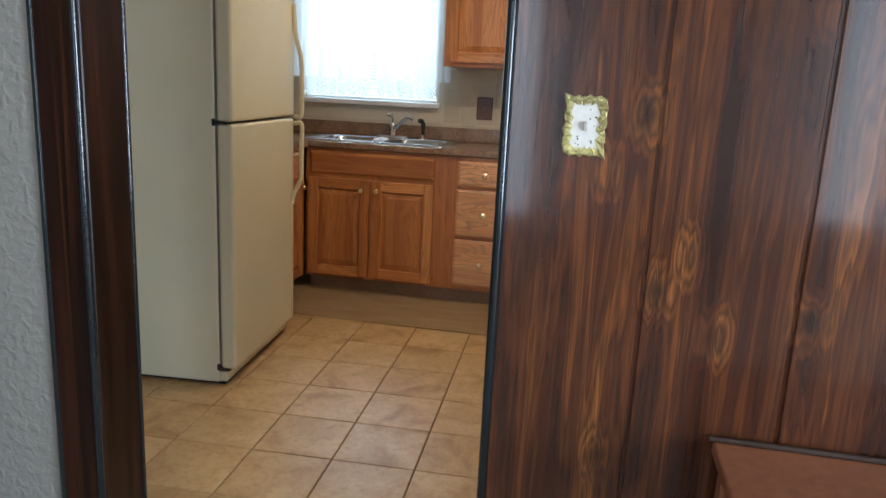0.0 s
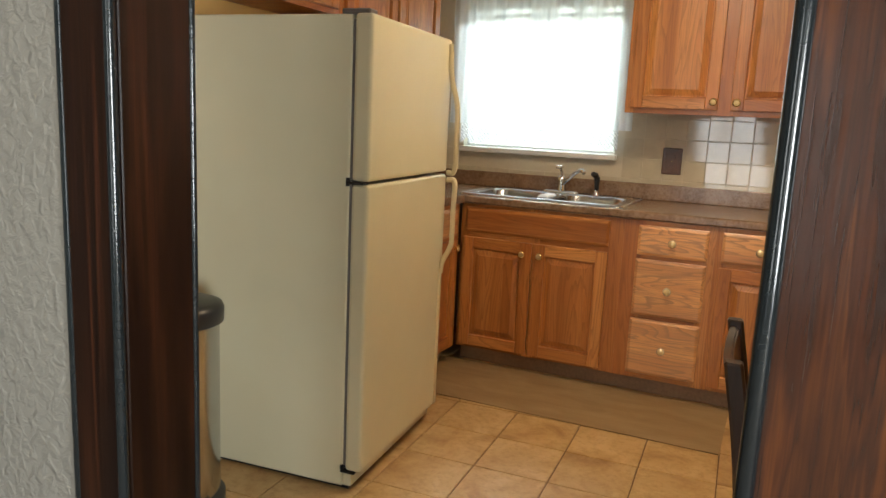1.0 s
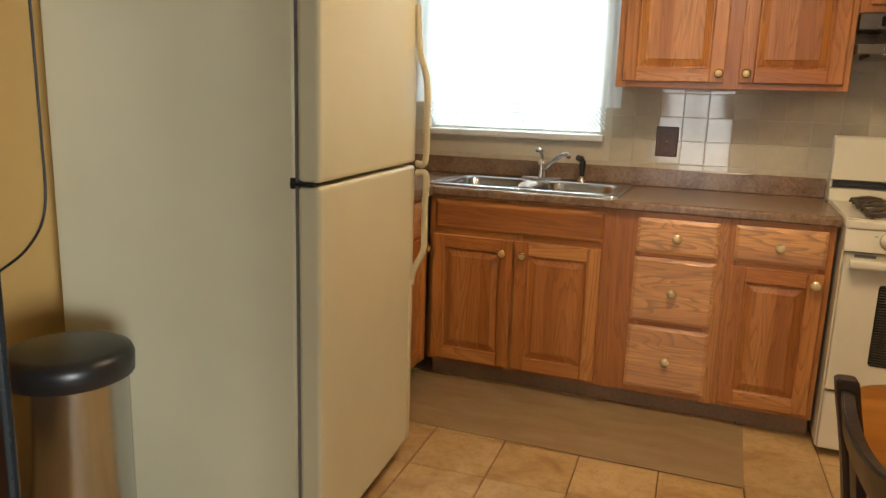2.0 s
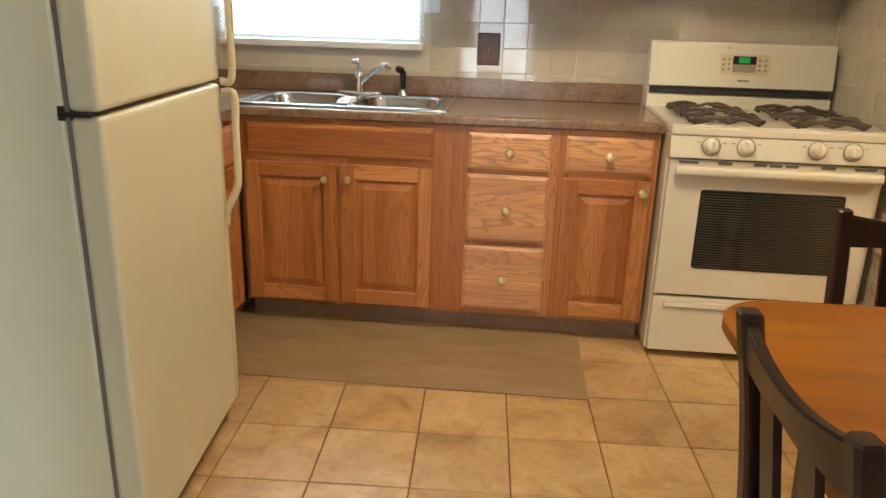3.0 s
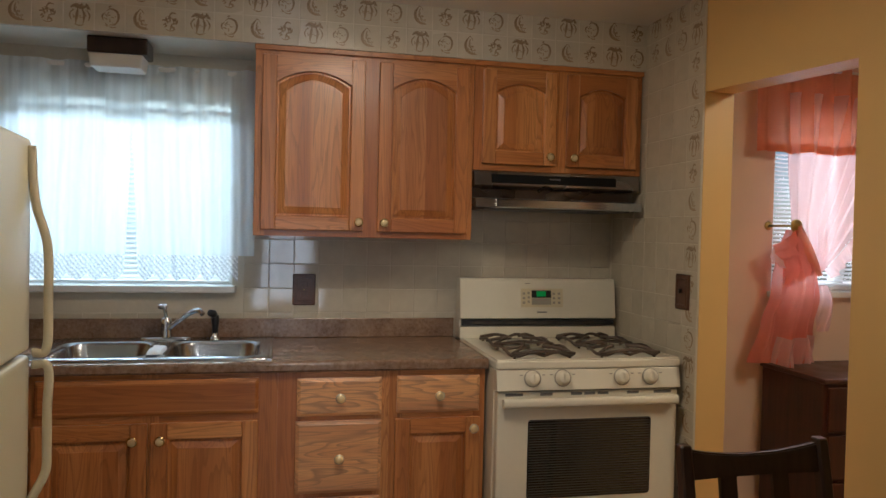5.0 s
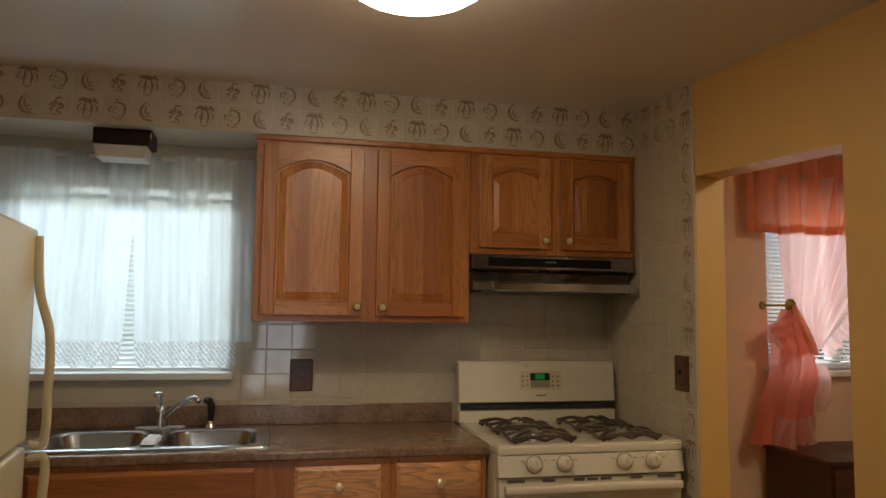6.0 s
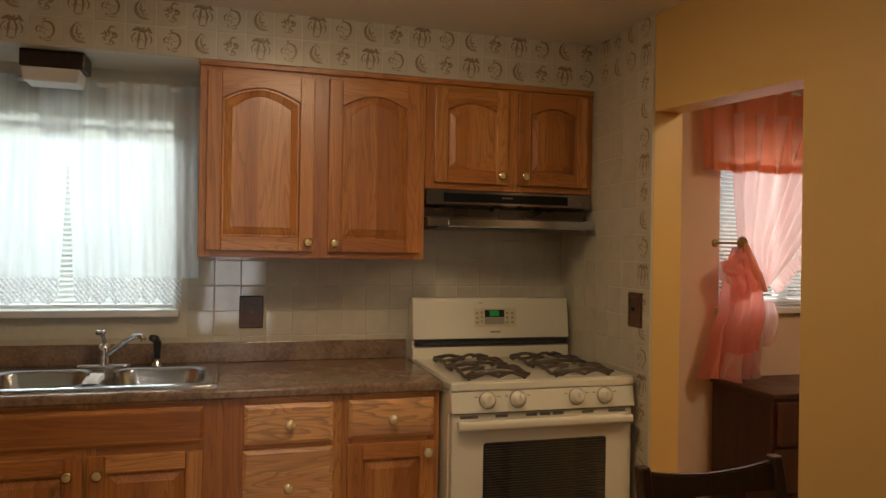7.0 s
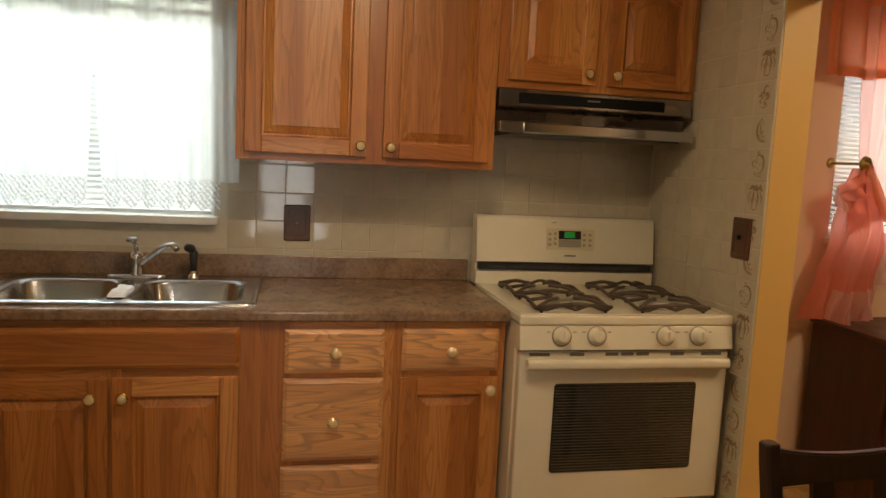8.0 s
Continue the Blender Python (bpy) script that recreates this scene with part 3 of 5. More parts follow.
def window(name, x0, x1, z0, z1, label, sill_x=None, sash=True, f=0.045):
    w = thing(name, label=label, category="window", kind="structure")
    part("window_frame", boxes((x0, x0 + f, 0.05, 0.12, z0, z1), (x1 - f, x1, 0.05, 0.12, z0, z1), (x0 + f, x1 - f, 0.05, 0.12, z0, z0 + f), (x0 + f, x1 - f, 0.05, 0.12, z1 - f, z1), bevel=0.004), WHITE_PAINT, w)
    mid = (x0 + x1) / 2
    if sash:
        part("mullion", boxes((mid - 0.03, mid + 0.03, 0.055, 0.115, z0 + f, z1 - f), bevel=0.004), WHITE_PAINT, w)
    for a, b in ((x0 + f, mid - 0.03), (mid + 0.03, x1 - f)) if sash else ((x0 + f, x1 - f),):
        pane = part("pane", boxes((a, b, 0.083, 0.087, z0 + f, z1 - f)), GLASS, w)
        pane.visible_shadow = False
    if sill_x:
        part("window_sill", boxes((sill_x[0], sill_x[1], -0.052, 0.05, z0 - 0.027, z0 + 0.004), bevel=0.005, segments=2), WHITE_PAINT, w)
    return w


def blind(x0, x1, z0, z1, y, label, rail=0.03, gap=0.0, tilt=24):
    b = thing("mini_blind", label=label, category="window blind")
    part("headrail", boxes((x0, x1, y - 0.018, y + 0.018, z1 - rail, z1), bevel=0.003), WHITE_PLASTIC, b)
    part("bottom_rail", boxes((x0, x1, y - 0.012, y + 0.012, z0, z0 + 0.012), bevel=0.003), WHITE_PLASTIC, b)
    slat = bpy.data.meshes.new("slat")
    bm = sheet(lambda u, v: (x0 + u * (x1 - x0), (v - 0.5) * 0.024, 0.003 * (1 - (2 * v - 1) ** 2)), 1, 4)
    merge(bm, sheet(lambda u, v: (x0 + u * (x1 - x0), (0.5 - v) * 0.024, 0.003 * (1 - (2 * v - 1) ** 2) - 0.0008), 1, 4))
    bm.to_mesh(slat)
    bm.free()
    slat.materials.append(SLAT)
    count = int((z1 - z0 - gap - 0.055) / 0.0215)
    for i in range(count):
        piece("slat", slat, b, pose(0, y, z0 + 0.025 + i * 0.0215, tilt))
    for x in (x0 + 0.12, x1 - 0.12):
        part("ladder_cord", tube([(x, y - 0.013, z0), (x, y - 0.013, z1 - 0.03)], 0.001, 5), WHITE_PLASTIC, b)
    return b


window("window_1", *KW, "white framed kitchen window with a white sill", (-1.945, -0.992), False, 0.022)
window("window_2", *BW, "white framed bedroom window with a white sill", (1.70, 2.67))
blind(KW[0] + 0.012, KW[1] - 0.012, KW[2] + 0.01, KW[3] - 0.062, 0.028, "white mini blind with open slats behind sheer curtains", 0.018, 0.03, 38)
blind(BW[0] + 0.012, BW[1] - 0.012, BW[2] + 0.01, BW[3] - 0.01, 0.028, "white mini blind with open slats behind pink curtains")
for name, (a, b, c, d) in (("window_3", LW), ("window_4", SW)):
    w = thing(name, label="white framed living room window", category="window", kind="structure")
    part("window_frame", boxes((a, a + 0.05, -7.66, -7.6, c, d), (b - 0.05, b, -7.66, -7.6, c, d), (a + 0.05, b - 0.05, -7.66, -7.6, c, c + 0.05), (a + 0.05, b - 0.05, -7.66, -7.6, d - 0.05, d), ((a + b) / 2 - 0.03, (a + b) / 2 + 0.03, -7.66, -7.6, c + 0.05, d - 0.05)), WHITE_PAINT, w)

# unseen window frame, added round the east fill light
w = thing("window_5", label="added unseen white frame round the living room fill light", category="window", kind="structure")
part("window_frame", boxes((3.32, 3.38, -7.15, -7.10, 0.28, 1.85), (3.32, 3.38, -5.60, -5.55, 0.28, 1.85), (3.32, 3.38, -7.10, -5.60, 0.28, 0.33), (3.32, 3.38, -7.10, -5.60, 1.80, 1.85), (3.32, 3.38, -6.38, -6.32, 0.33, 1.80)), WHITE_PAINT, w)

# sheer curtains of the kitchen window

def cafe_curtain(x_in, x_out, lean, seed):
    """One sheer panel; its inner edge leans away from the middle towards the hem."""
    rng = random.Random(seed)
    a, b, c = rng.uniform(0, 6), rng.uniform(0, 6), rng.uniform(0, 6)

    def f(u, v, z0=1.172, z1=2.075):
        z = z0 + (z1 - z0) * v
        inner = x_in + lean * max(0.0, (0.84 - v) / 0.84) ** 1.1
        x = inner + (x_out - inner) * u
        y = -0.070 + 0.016 * math.sin(u * 24 + a) * (0.55 + 0.45 * math.sin(u * 9 + b)) + 0.003 * math.sin(u * 71 + c + 2 * v) + 0.004 * math.sin(v * 7 + u * 5)
        return x, y, z

    curtain = thing("sheer_curtain", label="white sheer cafe curtain with a lace hem at the kitchen window", category="curtain", group="kitchen window curtains")
    part("panel", sheet(lambda u, v: f(u, 0.118 + 0.882 * v), 90, 30), SHEER_WHITE, curtain, smooth=True)

    def hem(u, v):
        x, y, z = f(u * 0.86, 0.122 * v)
        dip = 0.030 * (1 - math.sin(math.pi * ((u * 6.5) % 1.0))) * (1 - v)
        return x, y - 0.002, z - 0.004 + dip
    part("lace_hem", sheet(hem, 90, 5), LACE, curtain, "white lace hem with a scalloped edge", smooth=True)

    def heading(u, v):
        x, y, z = f(u, 1.0)
        return x, y + 0.004 - 0.006 * math.sin(v * 3.14), z - 0.05 + 0.062 * v
    part("heading", sheet(heading, 90, 4), SHEER_WHITE, curtain, smooth=True)
    return curtain


cafe_curtain(-1.420, -2.00, -0.036, 3)
cafe_curtain(-1.432, -0.915, 0.036, 8)
rod = thing("curtain_rod", label="white flat curtain rod over the kitchen window", category="curtain rod")
part("rod", tube([(-2.02, -0.02, 2.07), (-2.0, -0.062, 2.07), (-0.95, -0.062, 2.07), (-0.93, -0.02, 2.07)], 0.007, 8, flat=1.4), WHITE_PAINT, rod)
part("bracket", boxes((-0.942, -0.918, -0.03, -0.0075, 2.045, 2.095), bevel=0.003), OLD_BRASS, rod, "small dark metal bracket")
part("bracket", boxes((-2.032, -2.008, -0.03, -0.0075, 2.045, 2.095), bevel=0.003), OLD_BRASS, rod, "small dark metal bracket")

# ---- kitchen cabinets ----


def knob(x, z, y, parent, dome=BRASS):
    turn = Matrix.Rotation(radians(90), 4, "X")
    k = part("knob", lathe([(0.0, 0.0), (0.010, 0.0), (0.0075, 0.004), (0.007, 0.011), (0.0155, 0.016), (0.0195, 0.020), (0.0188, 0.023), (0.0150, 0.0248)], 20, (x, y, z), turn), dome, parent, "round brass cabinet knob", smooth=True)
    return part("knob_face", lathe([(0.0155, 0.0240), (0.012, 0.0278), (0.006, 0.0294), (0.0, 0.0297)], 20, (x, y, z), turn), AMBER, parent, "pale amber knob centre", smooth=True)


def panel_door(parent, x0, x1, z0, z1, y, arch=0.0, rail=0.058):
    """A raised-panel door whose front lies at y; arch: the rise of its top rail."""
    t = 0.019
    a, b, c, d = x0 + rail, x1 - rail, z0 + rail, z1 - rail

    def top(x, drop=0.0):
        s = (x - a) / (b - a)
        return d - arch + arch * math.sin(math.pi * min(1, max(0, s))) ** 0.9 - drop
    steps = 14

    def ring(inset, depth):
        low, u0, u1 = c + inset, a + inset, b - inset
        pts = [(u0, depth, low), (u1, depth, low)]
        for i in range(steps + 1):
            s = 1 - i / steps
            pts.append((u0 + (u1 - u0) * s, depth, top(a + (b - a) * s, inset) if arch else d - inset))
        return pts
    door = part("door", loft([ring(-0.003, y + 0.007), ring(0.003, y + 0.0150), ring(0.009, y + 0.0150), ring(0.012, y + 0.0115), ring(0.034, y + 0.0050), ring(0.036, y + 0.0028), ring(0.039, y + 0.0025)]), OAK_V, parent)
    for u0, u1 in ((x0, a), (b, x1)):
        part("stile", boxes((u0, u1, y, y + t, z0, z1), bevel=0.004, segments=2), OAK_V, door)
    part("rail", boxes((a, b, y + 0.0005, y + t, z0, c), bevel=0.003), OAK_H, door)
    if arch:
        outline = [(b, z1), (a, z1)] + [(a + (b - a) * i / steps, top(a + (b - a) * i / steps)) for i in range(steps + 1)]
        part("rail", prism(outline, y + 0.0005, y + t), OAK_H, door)
    else:
        part("rail", boxes((a, b, y + 0.0005, y + t, d, z1), bevel=0.003), OAK_H, door)
    return door


def drawer_front(parent, x0, x1, z0, z1, y, name="drawer_front"):
    bm = loft([[(p[0], d, p[1]) for p in rounded(x0 + i, x1 - i, z0 + i, z1 - i, 0.003, 2)] for i, d in ((0, y + 0.019), (0, y + 0.007), (0.006, y + 0.0035), (0.011, y + 0.0015), (0.013, y))])
    return part(name, bm, OAK_DRAWER if name == "drawer_front" else OAK_H, parent)


def frame_boxes(x0, x1, z0, z1, y, stiles, rails, t=0.019):
    """A face frame: upright stiles (x0, x1) over the full height, rails (x0, x1, z0, z1) between them."""
    return [(a, b, y, y + t, z0, z1) for a, b in stiles], [(a, b, y + 0.0005, y + t, c, d) for a, b, c, d in rails]


def base_cabinet(x0, x1, label, fronts, stiles, rails, m=None, depth=0.606):
    cab = thing("base_cabinet", m, label, "cabinet", "base cabinets")
    fy = -depth - 0.019
    part("body", boxes((x0, x0 + 0.016, -depth, -0.012, 0.092, 0.868), (x1 - 0.016, x1, -depth, -0.012, 0.092, 0.868), (x0 + 0.016, x1 - 0.016, -depth, -0.012, 0.092, 0.108), (x0 + 0.016, x1 - 0.016, -0.022, -0.012, 0.108, 0.868)), OAK_V, cab)
    s, r = frame_boxes(x0, x1, 0.092, 0.868, fy, stiles, rails)
    for d in s:
        part("stile", boxes(d, bevel=0.0004), OAK_V, cab)
    for d in r:
        part("rail", boxes(d), OAK_H, cab)
    part("toe_kick", boxes((x0, x1, -depth + 0.055, -depth + 0.07, 0.0, 0.0915)), TOE, cab, "scuffed brown vinyl toe kick")
    front = fy - 0.019
    for kind, a, b, c, d, knobs in fronts:
        ob = panel_door(cab, a, b, c, d, front) if kind == "door" else drawer_front(cab, a, b, c, d, front, "drawer_front" if kind == "drawer" else "false_front")
        for kx, kz in knobs:
            knob(kx, kz, front, ob, PALE_KNOB if "drawer" in label else BRASS)
    return cab


base_cabinet(-1.652, -0.800, "oak sink base cabinet with two raised-panel doors", [
    ("panel", -1.622, -0.868, 0.722, 0.852, []), ("door", -1.632, -1.252, 0.108, 0.695, [(-1.298, 0.636)]), ("door", -1.242, -0.868, 0.108, 0.695, [(-1.206, 0.636)])],
    [(-1.652, -1.60), (-1.275, -1.215), (-0.90, -0.800)], [(-1.60, -0.90, 0.84, 0.868), (-1.60, -1.275, 0.68, 0.74), (-1.215, -0.90, 0.68, 0.74), (-1.60, -0.90, 0.093, 0.13)])
base_cabinet(-0.7997, -0.3822, "oak base cabinet with a stack of three drawers", [
    ("drawer", -0.730, -0.413, 0.703, 0.846, [(-0.570, 0.773)]), ("drawer", -0.733, -0.412, 0.412, 0.684, [(-0.572, 0.545)]), ("drawer", -0.735, -0.413, 0.120, 0.392, [(-0.573, 0.252)])],
    [(-0.7997, -0.70), (-0.44, -0.3822)], [(-0.70, -0.44, 0.83, 0.868), (-0.70, -0.44, 0.675, 0.72), (-0.70, -0.44, 0.385, 0.42), (-0.70, -0.44, 0.093, 0.14)])
base_cabinet(-0.382, -0.004, "oak base cabinet with one drawer over one door", [
    ("drawer", -0.354, -0.028, 0.706, 0.848, [(-0.191, 0.774)]), ("door", -0.360, -0.024, 0.112, 0.684, [(-0.054, 0.643)])],
    [(-0.382, -0.33), (-0.05, -0.004)], [(-0.33, -0.05, 0.83, 0.868), (-0.33, -0.05, 0.675, 0.72), (-0.33, -0.05, 0.093, 0.14)])
# the run along the west wall, between the corner and the refrigerator
WEST = Matrix.Translation((LEFT, 0, 0)) @ Matrix.Rotation(radians(90), 4, "Z")
base_cabinet(-1.29, -0.655, "oak corner base cabinet beside the refrigerator", [
    ("drawer", -1.26, -0.70, 0.703, 0.846, [(-0.98, 0.773)]), ("door", -1.26, -0.70, 0.112, 0.684, [(-0.74, 0.643)])],
    [(-1.29, -1.24), (-0.72, -0.655)], [(-1.24, -0.72, 0.83, 0.868), (-1.24, -0.72, 0.675, 0.72), (-1.24, -0.72, 0.093, 0.14)], WEST)


def wall_cabinet(x0, x1, z0, z1, label, doors, stiles, m=None, depth=0.300, arch=0.05):
    cab = thing("wall_cabinet", m, label, "cabinet", "wall cabinets")
    fy = -depth - 0.019
    part("body", boxes((x0, x0 + 0.016, -depth, -0.010, z0 + 0.004, z1), (x1 - 0.016, x1, -depth, -0.010, z0 + 0.004, z1), (x0 + 0.016, x1 - 0.016, -depth, -0.010, z0 + 0.012, z0 + 0.028), (x0 + 0.016, x1 - 0.016, -depth, -0.010, z1 - 0.016, z1), (x0 + 0.016, x1 - 0.016, -0.020, -0.010, z0 + 0.028, z1 - 0.016)), OAK_V, cab)
    for a, b in stiles:
        part("stile", boxes((a, b, fy, fy + 0.019, z0, z1), bevel=0.0015), OAK_V, cab)
    for c, d in ((z0 + 0.0006, z0 + 0.05), (z1 - 0.06, z1 - 0.0006)):
        part("rail", boxes((x0 + 0.03, x1 - 0.03, fy + 0.0006, fy + 0.018, c, d)), OAK_H, cab)
    part("top_trim", boxes((x0 - 0.003, x1 + 0.003, fy - 0.012, fy - 0.0005, z1 - 0.024, z1 - 0.001), bevel=0.003), OAK_H, cab, "narrow oak trim strip")
    for a, b, c, d, kx, kz in doors:
        door = panel_door(cab, a, b, c, d, fy - 0.019, arch)
        knob(kx, kz, fy - 0.019, door)
    return cab


wall_cabinet(-0.912, 0.004, 1.372, 2.149, "tall oak wall cabinet with two arched raised-panel doors", [
    (-0.884, -0.466, 1.398, 2.108, -0.487, 1.436), (-0.408, -0.020, 1.398, 2.108, -0.380, 1.436)], [(-0.912, -0.865), (-0.49, -0.39), (-0.04, 0.004)])
wall_cabinet(0.006, 0.790, 1.676, 2.149, "short oak wall cabinet over the range hood", [
    (0.042, 0.380, 1.704, 2.112, 0.345, 1.742), (0.426, 0.762, 1.704, 2.112, 0.456, 1.742)], [(0.006, 0.06), (0.36, 0.45), (0.745, 0.790)], arch=0.035)
wall_cabinet(-1.36, -0.36, 1.372, 2.149, "oak wall cabinet in the corner beside the window", [
    (-1.33, -0.87, 1.398, 2.108, -0.90, 1.436), (-0.85, -0.39, 1.398, 2.108, -0.82, 1.436)], [(-1.36, -1.31), (-0.89, -0.83), (-0.41, -0.36)], WEST)
wall_cabinet(-2.36, -1.362, 1.714, 2.149, "short oak wall cabinet over the refrigerator", [
    (-2.33, -1.87, 1.738, 2.112, -1.90, 1.768), (-1.85, -1.39, 1.738, 2.112, -1.82, 1.768)], [(-2.36, -2.31), (-1.89, -1.83), (-1.41, -1.362)], WEST, arch=0.035)

# ---- worktop, sink and taps ----
counter = thing("countertop", label="mottled brown laminate countertop with rounded edge and backsplash", category="countertop")


def nosing(x0, x1, y_back, y_front):
    """A slab with a rounded front edge."""
    pts = [(y_back, 0.872), (y_front + 0.006, 0.872), (y_front, 0.879)] + [(y_front + 0.012 - 0.012 * math.cos(radians(a)), 0.899 + 0.012 * math.sin(radians(a))) for a in (0, 30, 60, 90)] + [(y_back, 0.911)]
    return prism(pts, x0, x1, "x")


part("front_slab", nosing(-1.652, 0.004, -0.565, -0.650), LAMINATE, counter)
for d in ((-0.860, 0.004, -0.565, -0.0095, 0.872, 0.911), (-1.652, -0.860, -0.085, -0.0095, 0.872, 0.911), (-2.268, -1.652, -0.650, -0.0095, 0.872, 0.911), (-1.652, -1.650, -0.565, -0.085, 0.872, 0.911), (-2.268, -1.632, -1.295, -0.650, 0.872, 0.911)):
    part("slab", box(*d), LAMINATE, counter)
part("backsplash", boxes((-2.246, 0.004, -0.0275, -0.0095, 0.9115, 0.998), bevel=0.003, segments=2), LAMINATE, counter)
part("backsplash", boxes((LEFT + 0.012, LEFT + 0.03, -1.295, -0.0285, 0.9115, 0.998), bevel=0.003, segments=2), LAMINATE, counter)

sink = thing("kitchen_sink", label="double-bowl stainless steel drop-in sink", category="sink")
SX0, SX1, SY0, SY1 = -1.690, -0.826, -0.598, -0.052
B1, B2 = (-1.648, -1.285), (-1.228, -0.868)
BY0, BY1 = -0.560, -0.160
zr = 0.9165
part("rim", boxes((SX0, B1[0], SY0, SY1, 0.9112, zr), (B1[1], B2[0], SY0, SY1, 0.9112, zr), (B2[1], SX1, SY0, SY1, 0.9112, zr),
                  *[(b[0], b[1], SY0, BY0, 0.9112, zr) for b in (B1, B2)], *[(b[0], b[1], BY1, SY1, 0.9112, zr) for b in (B1, B2)]), STEEL, sink)
part("raised_edge", merge(loft([[(x, y, z) for x, y in rounded(SX0 - o, SX1 + o, SY0 - o, SY1 + o, 0.03 + o)] for o, z in ((0.004, 0.9115), (0.002, 0.9185), (-0.004, 0.9205), (-0.011, 0.9185), (-0.015, 0.9168))], False), bmesh.new()), STEEL, sink, smooth=True)
for b in (B1, B2):
    rings = []
    for o, z, r in ((0.010, 0.9170, 0.012), (0.004, 0.9195, 0.05), (-0.006, 0.9185, 0.085), (-0.012, 0.906, 0.09), (-0.022, 0.80, 0.09), (-0.034, 0.765, 0.085), (-0.07, 0.752, 0.06), (-0.13, 0.748, 0.03)):
        rings.append([(x, y, z) for x, y in rounded(b[0] - o, b[1] + o, BY0 - o, BY1 + o, max(0.004, r + o if o > -0.02 else r), 6)])
    part("bowl", loft(rings), STEEL, sink, smooth=True)
    part("drain", lathe([(0.0, 0.750), (0.02, 0.750), (0.03, 0.7525), (0.043, 0.7515), (0.045, 0.749)], 20, ((b[0] + b[1]) / 2, (BY0 + BY1) / 2, 0)), CHROME, sink, smooth=True)

faucet = thing("kitchen_faucet", label="chrome single-lever kitchen faucet on the sink deck", category="faucet")
fx, fy0 = -1.272, -0.104
part("base_plate", loft([[(x, y, z) for x, y in rounded(fx - 0.105 + o, fx + 0.105 - o, fy0 - 0.028 + o, fy0 + 0.028 - o, 0.027 - o)] for o, z in ((0.0, 0.917), (0.0, 0.924), (0.006, 0.930))]), CHROME, faucet, smooth=True)
part("body", lathe([(0.027, 0.928), (0.025, 0.95), (0.023, 0.985), (0.0235, 1.0), (0.018, 1.012), (0.0, 1.016)], 20, (fx, fy0, 0)), CHROME, faucet, smooth=True)
part("spout", tube(curve_points([(fx + 0.006, fy0 - 0.006, 0.962), (fx + 0.05, fy0 - 0.05, 1.0), (fx + 0.11, fy0 - 0.11, 1.045), (fx + 0.148, fy0 - 0.148, 1.058), (fx + 0.165, fy0 - 0.165, 1.045)], 6), 0.011, 12), CHROME, faucet, smooth=True)
part("lever", tube(curve_points([(fx, fy0, 1.008), (fx - 0.003, fy0 - 0.004, 1.035), (fx - 0.010, fy0 - 0.020, 1.058)], 5), 0.008, 10), CHROME, faucet, smooth=True)
part("lever_grip", boxes((fx - 0.028, fx + 0.010, fy0 - 0.055, fy0 - 0.008, 1.052, 1.072), bevel=0.008, segments=3), CHROME, faucet, smooth=True)

sprayer = thing("sink_sprayer", label="black side sprayer in a chrome collar", category="sprayer")
sx, sy = -1.072, -0.104
part("collar", lathe([(0.024, 0.917), (0.022, 0.925), (0.015, 0.932), (0.014, 0.945)], 18, (sx, sy, 0)), CHROME, sprayer, smooth=True)
part("hose_grip", lathe([(0.012, 0.940), (0.013, 0.97), (0.016, 1.0), (0.015, 1.02), (0.0, 1.024)], 16, (sx, sy, 0)), BLACK, sprayer, smooth=True)
part("spray_head", tube([(sx, sy + 0.006, 1.012), (sx - 0.008, sy - 0.012, 1.03), (sx - 0.018, sy - 0.035, 1.036)], 0.014, 12, [0.013, 0.017, 0.014]), BLACK, sprayer, smooth=True)

cloth = thing("dishcloth", label="crumpled white dishcloth over the sink divider", category="dishcloth")


def drape(u, v):
    x, y = (u - 0.5) * 0.10, (v - 0.5) * 0.20
    top = 0.931 + 0.007 * noise.noise((u * 5, v * 6, 0.3)) + 0.003 * noise.noise((u * 14, v * 15, 2))
    fall = max(0, abs(x) - 0.024) * 2.4 + max(0, abs(y) - 0.075) * 0.5
    return -1.256 + x * (1 - 0.25 * min(1, fall * 30)) + 0.008 * noise.noise((u * 3, v * 4, 7)), -0.42 + y, max(0.9215, top - fall) if abs(x) < 0.028 else top - fall


part("cloth", sheet(drape, 18, 28), CLOTH, cloth, smooth=True)

# ---- refrigerator ----
FX0, FX1, FXD, FY0, FY1, FZ, FGAP = -2.165, -1.408, -1.344, -2.115, -1.386, 1.610, 1.077
fridge = thing("refrigerator", Matrix.Translation((FXD, FY0, 0)) @ Matrix.Rotation(radians(4.7), 4, "Z") @ Matrix.Translation((-FXD, -FY0, 0)), "bisque top-freezer refrigerator with pebbled enamel", "refrigerator")
part("body", boxes((FX0, FX1 - 0.008, FY0, FY1, 0.012, FZ - 0.004), bevel=0.006, segments=2), FRIDGE, fridge)
part("gasket", boxes((FX1 - 0.009, FX1 + 0.002, FY0 + 0.006, FY1 - 0.012, 0.09, FZ - 0.02)), LINE_GREY, fridge, "grey door gasket")
fd = part("freezer_door", boxes((FX1 + 0.002, FXD, FY0 - 0.003, FY1 + 0.003, FGAP + 0.005, FZ), bevel=0.012, segments=3), FRIDGE, fridge)
rd = part("fresh_food_door", boxes((FX1 + 0.002, FXD, FY0 - 0.003, FY1 + 0.003, 0.074, FGAP - 0.005), bevel=0.012, segments=3), FRIDGE, fridge)
